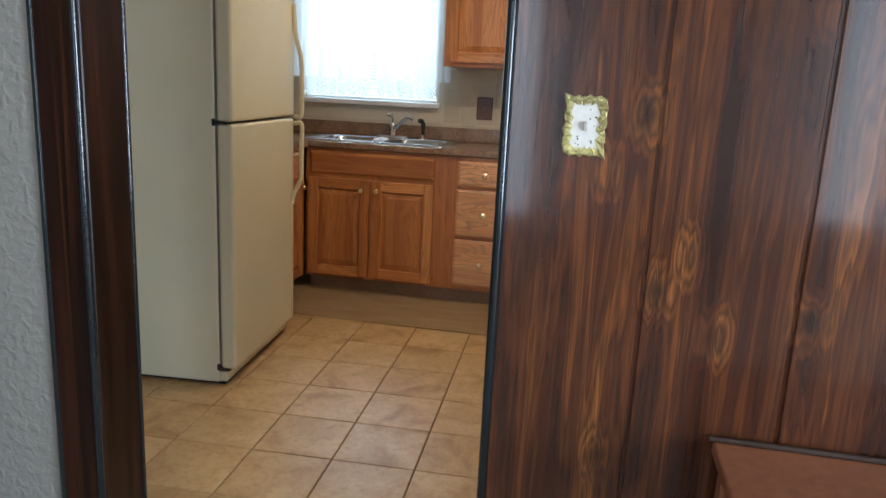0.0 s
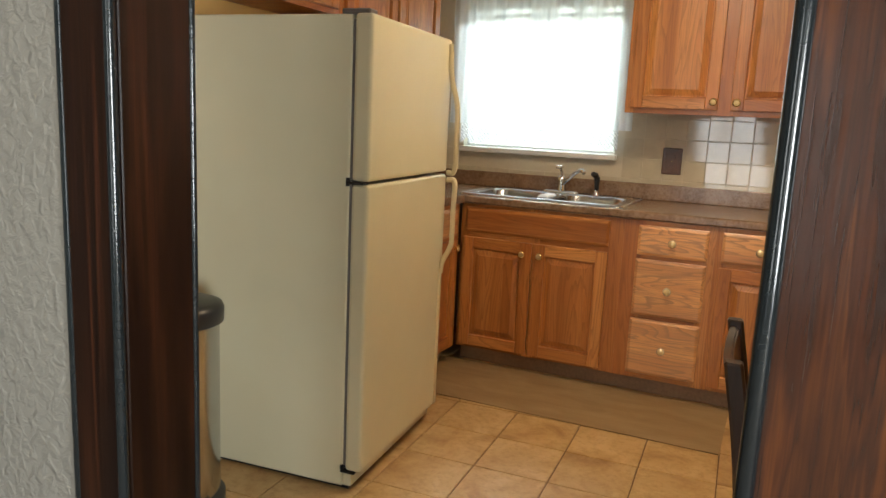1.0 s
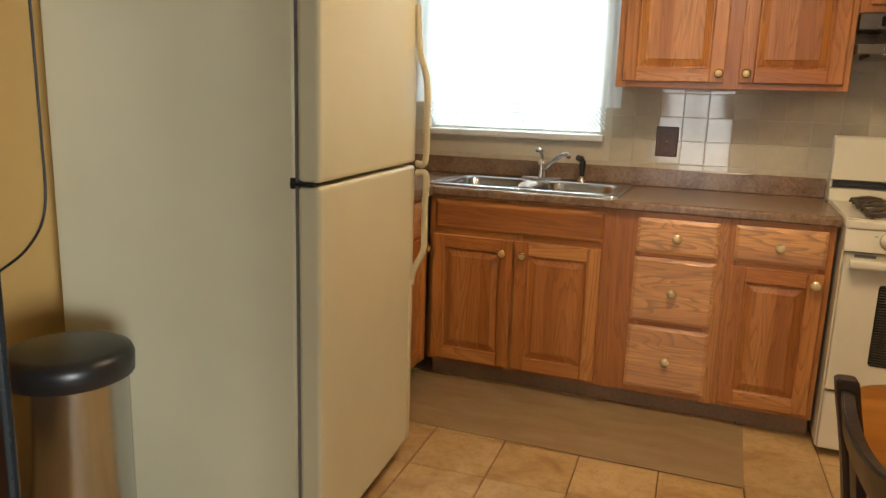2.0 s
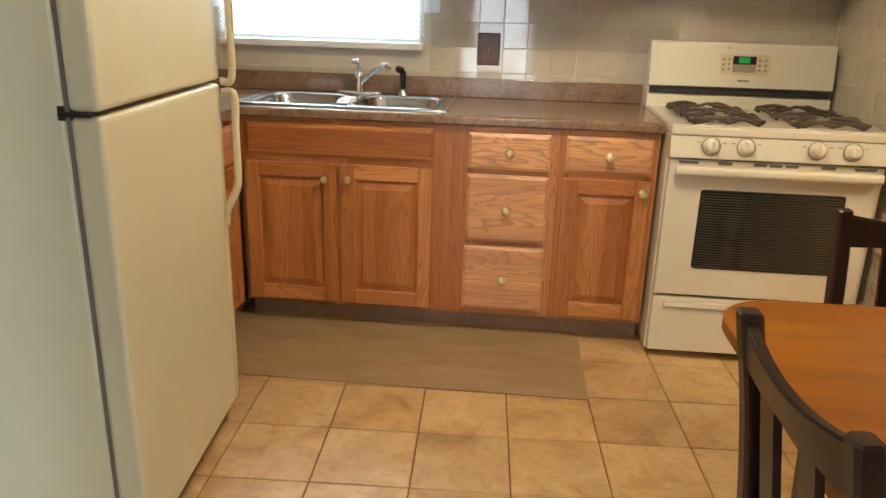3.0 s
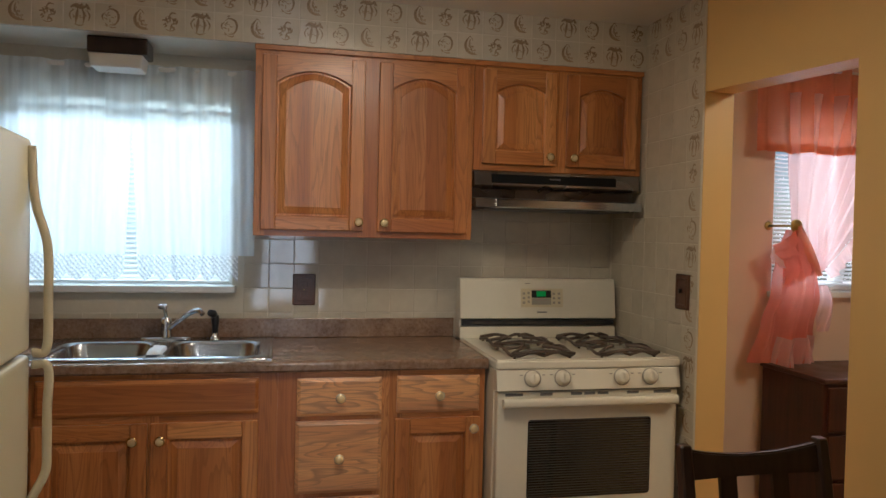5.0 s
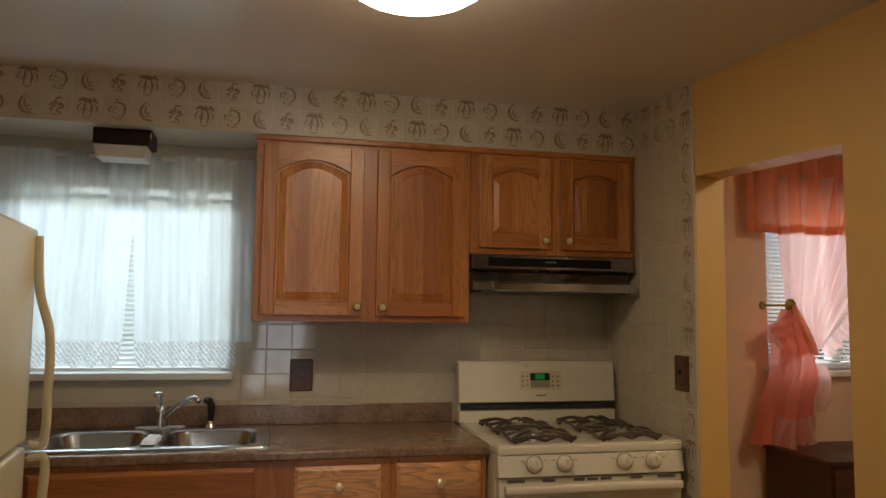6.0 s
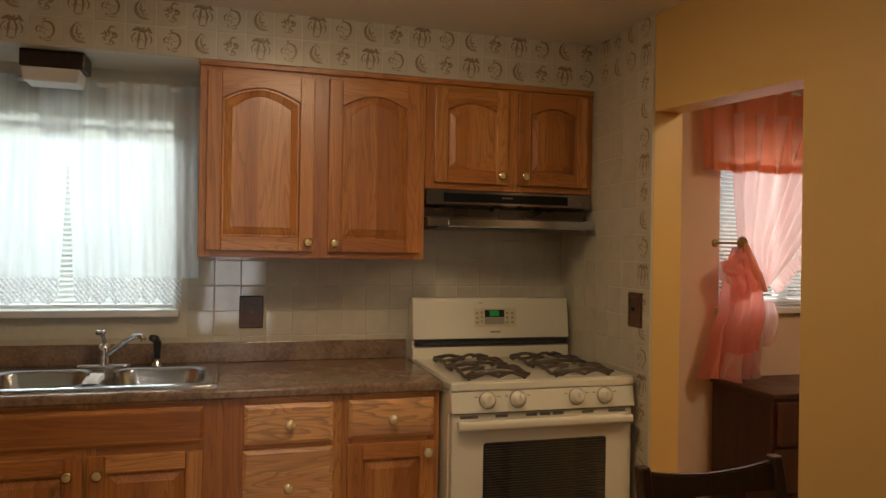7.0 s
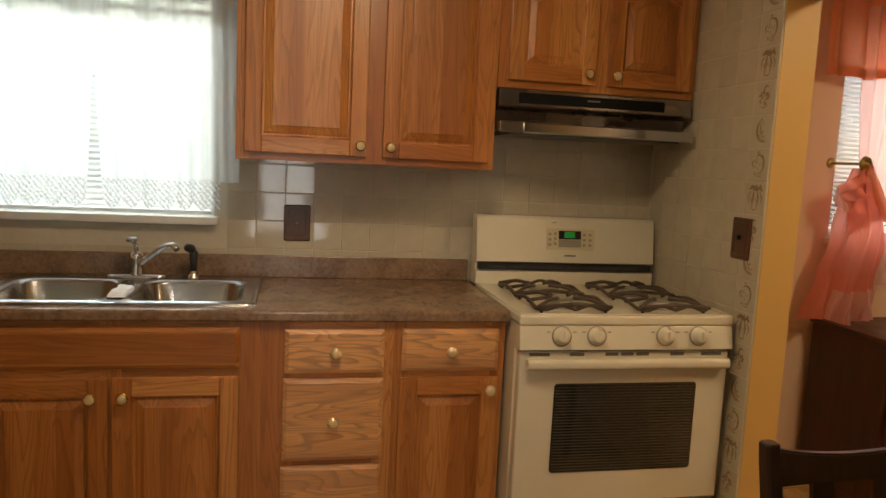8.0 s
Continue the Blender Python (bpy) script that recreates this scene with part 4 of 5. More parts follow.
part("hinge", boxes((FX1 - 0.016, FX1 + 0.048, FY0 - 0.010, FY0 + 0.03, FGAP - 0.0045, FGAP + 0.0045), bevel=0.002), BLACK, fridge, "dark centre hinge")
part("hinge_plate", boxes((FX1 - 0.018, FX1 - 0.004, FY0 - 0.004, FY0 + 0.002, FGAP - 0.012, FGAP + 0.016), bevel=0.0015), BLACK, fridge)
part("hinge_cover", boxes((FX1 - 0.05, FX1 + 0.05, FY0 + 0.005, FY0 + 0.06, FZ - 0.003, FZ + 0.014), bevel=0.004), LINE_GREY, fridge, "grey hinge cover")
part("foot_hinge", boxes((FX1 - 0.016, FX1 + 0.040, FY0 - 0.004, FY0 + 0.04, 0.064, 0.0735), (FX1 - 0.016, FX1 - 0.006, FY0 - 0.005, FY0 + 0.03, 0.0735, 0.092), bevel=0.003), BLACK, fridge, "dark lower door hinge")
part("base_sill", boxes((FX1 - 0.0075, FX1 + 0.026, FY0 + 0.001, FY1 - 0.001, 0.016, 0.062), bevel=0.006, segments=2), FRIDGE, fridge)
part("base_grille", boxes((FX0 + 0.02, FX1 + 0.012, FY0 + 0.012, FY1 - 0.012, 0.0015, 0.0155)), BLACK, fridge)
for y in (FY0 + 0.06, FY1 - 0.06):
    for x in (FX0 + 0.08, FX1 - 0.05):
        part("foot", lathe([(0.0, 0.0), (0.02, 0.0), (0.018, 0.0012)], 12, (x, y, 0)), BLACK, fridge)


def grip(points, parent):
    part("handle", tube(curve_points(points, 7), 0.0085, 12, flat=1.3), BISQUE_PLASTIC, parent, "bowed bisque door handle", smooth=True)


HY = FY1 - 0.030
grip([(FXD + 0.006, HY, 1.590), (FXD + 0.012, HY, 1.49), (FXD + 0.020, HY, 1.435), (FXD + 0.044, HY, 1.345), (FXD + 0.047, HY, 1.215), (FXD + 0.044, HY, 1.090), (FXD + 0.012, HY, 1.080)], fd)
grip([(FXD + 0.012, HY, 1.051), (FXD + 0.048, HY, 1.043), (FXD + 0.047, HY, 0.94), (FXD + 0.047, HY, 0.84), (FXD + 0.044, HY, 0.78), (FXD + 0.012, HY, 0.71), (FXD + 0.003, HY, 0.66)], rd)
part("handle_trim", boxes((FXD - 0.006, FXD + 0.006, HY - 0.012, HY + 0.012, 0.08, 0.68), bevel=0.004), BISQUE_PLASTIC, rd)
cord = thing("power_cord", label="thin black power cord behind the refrigerator", category="power cord")
part("cable", tube(curve_points([(LEFT + 0.008, -2.120, 1.75), (LEFT + 0.010, -2.118, 1.2), (LEFT + 0.012, -2.125, 0.95), (LEFT + 0.010, -2.19, 0.84), (LEFT + 0.008, -2.30, 0.78)], 8), 0.004, 8), BLACK, cord, smooth=True)
part("plug", boxes((LEFT + 0.002, LEFT + 0.03, -2.325, -2.295, 0.765, 0.795), bevel=0.004), BLACK, cord)

trash = thing("trash_can", pose(-1.84, -2.455, 0) @ Matrix.Diagonal((1, 1, 1.04, 1)), "tall stainless steel trash can with a black lid", "trash can")
part("barrel", lathe([(0.132, 0.03), (0.134, 0.045), (0.134, 0.60), (0.136, 0.605)], 40), STEEL, trash, smooth=True)
part("base_ring", lathe([(0.0, 0.0), (0.142, 0.0), (0.150, 0.006), (0.150, 0.03), (0.138, 0.04), (0.0, 0.04)], 40), BLACK, trash, "black plastic base ring", smooth=True)
part("lid", lathe([(0.138, 0.595), (0.148, 0.600), (0.150, 0.640), (0.143, 0.655), (0.12, 0.663), (0.0, 0.668)], 40), BLACK, trash, "domed black plastic lid", smooth=True)
part("pedal", boxes((0.10, 0.185, -0.04, 0.04, 0.006, 0.018), bevel=0.005, segments=2), BLACK, trash)

# ---- gas range ----
stove = thing("gas_range", label="bisque freestanding gas range with an oven window", category="stove")
GX0, GX1, GF = 0.010, 0.768, -0.700
gm = (GX0 + GX1) / 2
part("body", boxes((GX0, GX1, GF, -0.065, 0.022, 0.884), bevel=0.004), BISQUE, stove)
for x in (GX0 + 0.06, GX1 - 0.06):
    for y in (GF + 0.06, -0.12):
        part("foot", lathe([(0.0, 0.0), (0.018, 0.0), (0.016, 0.0225)], 12, (x, y, 0)), BLACK, stove)
top = boxes((GX0 - 0.003, GX1 + 0.003, GF - 0.045, -0.14, 0.885, 0.918), bevel=0.008, segments=3)
cooktop = part("cooktop", top, BISQUE, stove)
part("cooktop_lip", boxes((GX0 - 0.001, GX1 + 0.001, GF - 0.04, GF - 0.028, 0.9175, 0.9235), (GX0, GX0 + 0.012, GF - 0.028, -0.15, 0.9175, 0.9235), (GX1 - 0.012, GX1, GF - 0.028, -0.15, 0.9175, 0.9235), bevel=0.002), BISQUE, cooktop)
ctrl = part("control_panel", prism([(GF - 0.002, 0.8845), (GF - 0.040, 0.8845), (GF - 0.056, 0.806), (GF - 0.002, 0.802)], GX0 - 0.002, GX1 + 0.002, "x", 0.003), BISQUE, stove)
tilt = Matrix.Rotation(radians(90 - 11), 4, "X")
for x in (0.150, 0.272, 0.518, 0.640):
    k = part("burner_knob", lathe([(0.0, 0.0), (0.029, 0.0), (0.030, 0.004), (0.024, 0.008), (0.022, 0.024), (0.019, 0.027), (0.0, 0.027)], 24, (x, GF - 0.047, 0.851), tilt), BISQUE, ctrl, "round bisque burner knob", smooth=True)
    # grey ring draws the shadow outline round each knob
    part("knob_skirt", lathe([(0.0295, 0.0005), (0.034, 0.0005), (0.034, 0.003), (0.0295, 0.0042)], 24, (x, GF - 0.047, 0.851), tilt), PANEL_GREY, ctrl, "grey ring imitating the shadow line round the knob", smooth=True)
    part("grip_ridge", boxes((x - 0.0035, x + 0.0035, GF - 0.0775, GF - 0.070, 0.838, 0.872), bevel=0.002), BISQUE, ctrl)
    for dx in (-0.045, 0.045):
        part("dial_mark", boxes((x + dx - 0.006, x + dx + 0.006, GF - 0.0466, GF - 0.0452, 0.862, 0.866)), PANEL_GREY, ctrl)
oven = part("oven_door", boxes((GX0 + 0.004, GX1 - 0.004, GF - 0.042, GF - 0.002, 0.272, 0.798), bevel=0.006, segments=2), BISQUE, stove)
part("window_glass", prism(rounded(0.138, 0.650, 0.385, 0.690, 0.012, 3), GF - 0.0445, GF - 0.041, "y"), BLACK_GLASS, oven, "black oven glass")
part("window_print", boxes(*[(0.142, 0.646, GF - 0.0452, GF - 0.0444, 0.392 + i * 0.0101, 0.3958 + i * 0.0101) for i in range(30)]), GLASS_PRINT, oven, "fine grey printed lines")["kind"] = "stuff"
for i, (a, b) in enumerate(((0.045, 0.115), (0.185, 0.235), (0.310, 0.355), (0.366, 0.410), (0.421, 0.466), (0.545, 0.595), (0.66, 0.735))):
    part("vent_slot", boxes((a, b, GF - 0.0432, GF - 0.041, 0.783, 0.794)), LINE_GREY, oven, "dark vent slot")
part("door_handle", prism([(p[0], p[1]) for p in rounded(GF - 0.082, GF - 0.052, 0.743, 0.779, 0.0145, 5)], GX0 + 0.02, GX1 - 0.02, "x"), BISQUE, oven, "wide bisque oven handle")
part("handle_post", boxes((GX0 + 0.03, GX0 + 0.075, GF - 0.062, GF - 0.040, 0.750, 0.773), bevel=0.003), BISQUE, oven)
part("handle_post", boxes((GX1 - 0.075, GX1 - 0.03, GF - 0.062, GF - 0.040, 0.750, 0.773), bevel=0.003), BISQUE, oven)
drawer = part("broiler_drawer", boxes((GX0 + 0.004, GX1 - 0.004, GF - 0.040, GF - 0.002, 0.034, 0.262), bevel=0.006, segments=2), BISQUE, stove)
part("drawer_groove", prism([(GF - 0.0395, 0.246), (GF - 0.047, 0.242), (GF - 0.049, 0.224), (GF - 0.0395, 0.216)], GX0 + 0.045, GX1 - 0.045, "x", 0.002), BISQUE, drawer)
# black bar darkens the open gap between oven door and drawer
part("side_gap", boxes((GX0 + 0.02, GX1 - 0.02, GF - 0.02, GF + 0.02, 0.262, 0.272)), BLACK, stove)
bg = part("backguard", prism([(-0.060, 0.918), (-0.150, 0.918), (-0.150, 0.972), (-0.128, 0.974), (-0.128, 1.005), (-0.152, 1.010), (-0.128, 1.186), (-0.118, 1.195), (-0.060, 1.195)], GX0 - 0.004, GX1 + 0.004, "x", 0.003), BISQUE, stove)
part("vent_strip", boxes((GX0 + 0.006, GX1 - 0.006, -0.1495, -0.1275, 0.979, 1.0035)), BLACK, bg, "black oven vent strip")
part("vent_rib", boxes(*[(GX0 + 0.05 + i * 0.082, GX0 + 0.118 + i * 0.082, -0.1515, -0.1495, 0.985, 0.994) for i in range(8)]), GLASS_PRINT, bg)["kind"] = "stuff"


def on_guard(name, x0, x1, z0, z1, lift, mat, label=""):
    """A flat mark on the leaning face of the backguard."""
    y = lambda z: -0.152 + (z - 1.010) / 0.176 * 0.024 - lift
    bm = prism([(y(z0), z0), (y(z1), z1), (y(z1) + 0.002, z1), (y(z0) + 0.002, z0)], x0, x1, "x")
    part(name, bm, mat, bg, label)


on_guard("keypad", 0.298, 0.505, 1.062, 1.148, 0.0012, BISQUE_PLASTIC, "pale keypad overlay")
on_guard("display_glass", 0.350, 0.446, 1.106, 1.140, 0.0024, BLACK, "black display window")
on_guard("clock_display", 0.374, 0.420, 1.112, 1.136, 0.0034, GREEN_LED, "green lit clock display")
on_guard("display_surround", 0.350, 0.446, 1.074, 1.104, 0.0024, PANEL_GREY)
for i in range(4):
    for j in range(3):
        if 1 <= i <= 1:
            continue
        x = (0.312, 0, 0.460, 0.486)[i]
        on_guard("button", x - 0.006, x + 0.006, 1.078 + j * 0.021, 1.088 + j * 0.021, 0.0028, PANEL_GREY)
for i in range(3):
    on_guard("button", 0.334 - 0.004, 0.334 + 0.006, 1.082 + i * 0.02, 1.093 + i * 0.02, 0.0028, PANEL_GREY)
on_guard("maker_bar", 0.376, 0.424, 1.036, 1.042, 0.0016, LINE_GREY, "plain grey maker's mark bar")
on_guard("top_mark", 0.32, 0.342, 1.170, 1.174, 0.0016, PANEL_GREY)


def grate(x0, x1, y0, y1):
    z = 0.948
    ob = thing("burner_grate", label="dark cast-iron burner grate on the cooktop", category="burner grate", group="burner grates")
    bars = []
    t = 0.0066
    xm = (x0 + x1) / 2
    loop = []
    corners = rounded(x0, x1, y0, y1, 0.03, 3)
    for (xa, ya), (xb, yb) in zip(corners, corners[1:] + corners[:1]):
        for k in range(10 if abs(xa - xb) + abs(ya - yb) > 0.1 else 1):
            u = k / 10
            loop.append((xa + (xb - xa) * u, ya + (yb - ya) * u, z - 0.016 + 0.015 * abs(math.sin(2 * math.pi * u)) ** 1.5))
    part("outer_frame", tube(loop + loop[:2], t, 8), IRON, ob, smooth=True)
    for cy in (y0 + (y1 - y0) * 0.25, y0 + (y1 - y0) * 0.75):
        fingers = bmesh.new()
        for ang in range(4):
            a = radians(45 + 90 * ang)
            ex, ey = (x1 - x0) / 2 * math.copysign(1, math.cos(a)), (y1 - y0) / 4 * math.copysign(1, math.sin(a))
            merge(fingers, tube(curve_points([(xm + ex * 0.22, cy + ey * 0.22, z + 0.004), (xm + ex * 0.55, cy + ey * 0.55, z + 0.006), (xm + ex * 0.97, cy + ey * 0.90, z - 0.010)], 5), t, 7))
        for s in (-1, 1):
            merge(fingers, tube([(xm + s * 0.04, cy, z + 0.004), (xm + s * (x1 - x0) / 2, cy, z - 0.010)], t, 7))
        merge(fingers, tube([(x0, cy - (y1 - y0) * 0.25, z - 0.008), (xm, cy - (y1 - y0) * 0.25, z + 0.002), (x1, cy - (y1 - y0) * 0.25, z - 0.008)], t, 7))
        part("burner_support", fingers, IRON, ob, smooth=True)["kind"] = "stuff"
    for x in (x0 + 0.015, x1 - 0.015):
        for y in (y0 + 0.015, (y0 + y1) / 2, y1 - 0.015):
            part("grate_foot", tube([(x, y, 0.9186), (x, y, z - 0.012)], 0.006, 8), IRON, ob)
    return ob


def burner(x, y):
    b = part("burner", lathe([(0.0, 0.9185), (0.062, 0.9185), (0.066, 0.921), (0.052, 0.9225), (0.045, 0.921), (0.040, 0.930), (0.038, 0.934)], 28, (x, y, 0)), ALUMINIUM, stove, "round aluminium burner bowl", smooth=True)
    part("burner_cap", lathe([(0.037, 0.934), (0.037, 0.939), (0.030, 0.942), (0.0, 0.942)], 24, (x, y, 0)), ALUMINIUM, b, smooth=True)


for gx0, gx1 in ((0.078, 0.335), (0.440, 0.697)):
    grate(gx0, gx1, -0.712, -0.218)
    for y in (-0.588, -0.342):
        burner((gx0 + gx1) / 2, y)

# ---- range hood ----
hood = thing("range_hood", label="stainless steel under-cabinet range hood with a black control strip", category="range hood")
part("canopy", prism([(-0.012, 1.672), (-0.336, 1.672), (-0.340, 1.612), (-0.332, 1.604), (-0.285, 1.598), (-0.270, 1.560), (-0.366, 1.552), (-0.372, 1.519), (-0.36, 1.515), (-0.012, 1.545)], 0.010, 0.778, "x", 0.002), HOOD_STEEL, hood)
part("control_strip", boxes((0.085, 0.665, -0.3415, -0.3365, 1.622, 1.660), bevel=0.002), MATTE_BLACK, hood, "black control strip")
part("maker_bar", boxes((0.35, 0.40, -0.3428, -0.3416, 1.642, 1.648)), LINE_GREY, hood)
part("filter", boxes((0.06, 0.74, -0.33, -0.06, 1.508, 1.530)), LINE_GREY, hood, "grey mesh grease filter")
part("front_lip", prism([(-0.369, 1.551), (-0.376, 1.549), (-0.379, 1.518), (-0.369, 1.513)], 0.10, 0.772, "x"), STEEL, hood, "bright rolled steel lip")

# ---- lamp over the sink, wall plates ----
lamp = thing("sink_light", label="dark brown fluorescent fixture with a white diffuser under the soffit", category="light fixture")
part("housing", boxes((-1.562, -1.336, -0.26, -0.12, 2.085, SOFFIT_Z - 0.0005), bevel=0.005, segments=2), DARK_HOUSING, lamp)
part("diffuser", prism([(-1.560, 2.0845), (-1.352, 2.0845), (-1.362, 2.030), (-1.550, 2.030)], -0.255, -0.125, "y", 0.006), DIFFUSER, lamp, "white ribbed diffuser")


def outlet(name, m, label, switch=False):
    o = thing(name, m, label, "outlet")
    part("cover", loft([[(x, d, z) for x, z in rounded(-0.051 + i, 0.051 - i, -0.071 + i, 0.071 - i, 0.006)] for i, d in ((0.0, 0.0), (0.0, -0.004), (0.004, -0.0075))]), BROWN_PLATE, o)
    part("inner_rim", loft([[(x, d, z) for x, z in rounded(-0.036 + i, 0.036 - i, -0.055 + i, 0.055 - i, 0.004)] for i, d in ((0.0, -0.007), (0.001, -0.0095), (0.004, -0.0095), (0.005, -0.008))], False), BROWN_PLATE, o)
    if switch:
        part("toggle", boxes((-0.005, 0.005, -0.020, -0.007, -0.004, 0.012), bevel=0.002), BLACK, o)
    else:
        for z in (-0.022, 0.022):
            part("socket", loft([[(x, d, zz + z) for x, zz in rounded(-0.016 + i, 0.016 - i, -0.014 + i, 0.014 - i, 0.008)] for i, d in ((0.0, -0.007), (0.001, -0.010))]), BROWN_PLATE, o)
            for dx in (-0.006, 0.006):
                part("slot", boxes((dx - 0.001, dx + 0.001, -0.0108, -0.0102, z - 0.003, z + 0.006)), BLACK, o)
        part("screw", lathe([(0.0, 0.0), (0.003, 0.0), (0.003, 0.0015), (0.0, 0.002)], 10, (0, -0.0075, 0), Matrix.Rotation(radians(90), 4, "X")), OLD_BRASS, o)
    return o


outlet("wall_outlet", pose(-0.695, -0.0085, 1.128), "brown double outlet plate on the tiled wall")
outlet("light_switch", Matrix.Translation((RIGHT - 0.0085, -0.705, 1.183)) @ Matrix.Rotation(radians(-90), 4, "Z"), "brown switch plate on the tiled wall beside the stove", True)
door_chime = thing("thermometer_box", label="small white plastic box on the wall beside the window", category="wall sensor")
part("case", boxes((-0.962, -0.922, -0.028, -0.0085, 1.690, 1.765), bevel=0.004, segments=2), WHITE_PLASTIC, door_chime)
part("lower_case", boxes((-0.955, -0.925, -0.022, -0.0085, 1.640, 1.684), bevel=0.003), PANEL_GREY, door_chime)

# ornate switch plate on the panelling
plate = thing("ornate_switch_plate", pose(0.002, PANEL_Y - 0.001, 1.198) @ Matrix.Diagonal((0.77, 0.83, 0.76, 1)), "ornate gilt switch plate with a white flowered centre", "switch plate")
part("centre", boxes((-0.034, 0.034, -0.007, 0.0, -0.054, 0.054), bevel=0.002), ENAMEL, plate, "white enamel centre")
frame_pts = []
for k in range(56):
    a = 2 * math.pi * k / 56
    c, s = math.cos(a), math.sin(a)
    sq = 1 / max(abs(c), abs(s))
    wob = 1 + 0.025 * math.sin(6 * a) + 0.05 * (k % 4 == 1) - 0.04 * (k % 4 == 3)
    frame_pts.append((c * sq * 0.0475 * wob, s * sq * 0.068 * wob))
outer = [(x, 0.0, z) for x, z in frame_pts]
ridge = [(x * 0.95, -0.011 - 0.004 * math.sin(9 * i), z * 0.95) for i, (x, z) in enumerate(frame_pts)]
inner = [(max(-0.033, min(0.033, x * (0.62 + 0.09 * math.sin(i * 1.7)))), -0.0085, max(-0.053, min(0.053, z * (0.73 + 0.06 * math.sin(i * 2.3))))) for i, (x, z) in enumerate(frame_pts)]
part("scroll_frame", loft([outer, [(x * 1.0, -0.006, z) for x, y, z in outer], ridge, inner], False), GOLD_PRINT, plate, "scrolled olive-gilt frame")
scrolls = bmesh.new()
for k in range(26):
    q = k / 26
    a = 2 * math.pi * q
    sq = 1 / max(abs(math.cos(a)), abs(math.sin(a)))
    x, z, r = math.cos(a) * sq * 0.040, math.sin(a) * sq * 0.061, 0.0055 + 0.0025 * (k % 3 == 0)
    merge(scrolls, tube([(x + r * (1 - i / 12) * math.cos(i * 0.9 + k), -0.012, z + r * (1 - i / 12) * math.sin(i * 0.9 + k)) for i in range(10)], 0.0021, 5))
part("scrollwork", scrolls, GOLD_PRINT, plate, "gilt scroll ornaments", smooth=True)["kind"] = "stuff"
flowers = random.Random(21)
for k in range(11):
    x, z, r = (-1) ** k * flowers.uniform(0.008, 0.024), flowers.uniform(-0.044, 0.044), flowers.uniform(0.0012, 0.0028)
    part("flower", lathe([(0.0, 0.0080), (r * 0.7, 0.0078), (r, 0.007)], 6, (x, 0, z), Matrix.Rotation(radians(90), 4, "X")), LINE_GREY if k % 3 else GRASS, plate)
part("toggle", boxes((-0.0045, 0.0045, -0.020, -0.007, -0.010, 0.010), bevel=0.002), PANEL_GREY, plate)

# ---- ceiling lamp ----
ceil_lamp = thing("ceiling_lamp", pose(-0.475, -1.545, 0), "round flush ceiling lamp with a glowing opal diffuser", "ceiling lamp")
LAMP_Z = CEIL + 0.012
part("ring", lathe([(0.0, LAMP_Z), (0.205, LAMP_Z), (0.212, LAMP_Z - 0.02), (0.212, LAMP_Z - 0.056), (0.207, LAMP_Z - 0.063), (0.200, LAMP_Z - 0.062), (0.196, LAMP_Z - 0.056)], 48), OLD_BRASS, ceil_lamp, "dark bronze ring", smooth=True)
part("dome", lathe([(0.196, LAMP_Z - 0.060), (0.192, LAMP_Z - 0.078), (0.165, LAMP_Z - 0.096), (0.11, LAMP_Z - 0.107), (0.05, LAMP_Z - 0.112), (0.0, LAMP_Z - 0.113)], 48), DOME, ceil_lamp, "glowing shallow opal glass diffuser", smooth=True)

# added out of view as fill light for the refrigerator side and cabinets
hall_fill_lamp = tagged(copy_thing(ceil_lamp, pose(-0.60, -4.60, 0)), label="added unseen living room fill lamp, a copy of the kitchen ceiling lamp")
# out of view, placed to warm the bedroom wall and the opening's jamb
bed_lamp = tagged(copy_thing(ceil_lamp, pose(1.65, -1.92, 0)), label="unseen round flush bedroom ceiling lamp with a glowing dome")
for lit, opal in ((hall_fill_lamp, DOME_DIM), (bed_lamp, DOME_BED)):
    for shade in lit.children:
        if shade.name.startswith("dome"):
            shade.data = shade.data.copy()
            shade.data.materials[0] = opal

# ---- mat, table and chairs ----
rug = thing("floor_mat", label="thin taupe kitchen mat in front of the sink", category="floor mat")


def mat_sheet(u, v):
    x, y = -1.715 + 1.470 * u, -1.132 + 0.548 * v
    lift = 0.0012 * noise.noise((x * 4, y * 9, 1))
    wave = 0.004 * noise.noise((u * 9, 0.5, 3)) if v in (0.0, 1.0) else 0.0
    return x + (0.004 * noise.noise((2, v * 9, 3)) if u in (0.0, 1.0) else 0.0), y + wave, 0.0055 + lift


part("mat", merge(sheet(mat_sheet, 60, 24), boxes((-1.71, -0.25, -1.127, -0.589, 0.0004, 0.0036))), MAT, rug, smooth=True)

table = thing("dining_table", label="honey-stained dining table with rounded corners", category="table")
TX0, TX1, TY0, TY1 = -0.146, 0.775, -2.895, -2.012
seam = -2.58


def slab_between(y0, y1, r_far, r_near):
    pts = []
    for cx, cy, a, r in ((TX1 - r_far, y1 - r_far, 0, r_far), (TX0 + r_far, y1 - r_far, 90, r_far), (TX0 + r_near, y0 + r_near, 180, r_near), (TX1 - r_near, y0 + r_near, 270, r_near)):
        for k in range(9):
            t = radians(a + 90 * k / 8)
            pts.append((cx + r * math.cos(t), cy + r * math.sin(t)))
    return prism(pts, 0.724, 0.750, "z", 0.004)


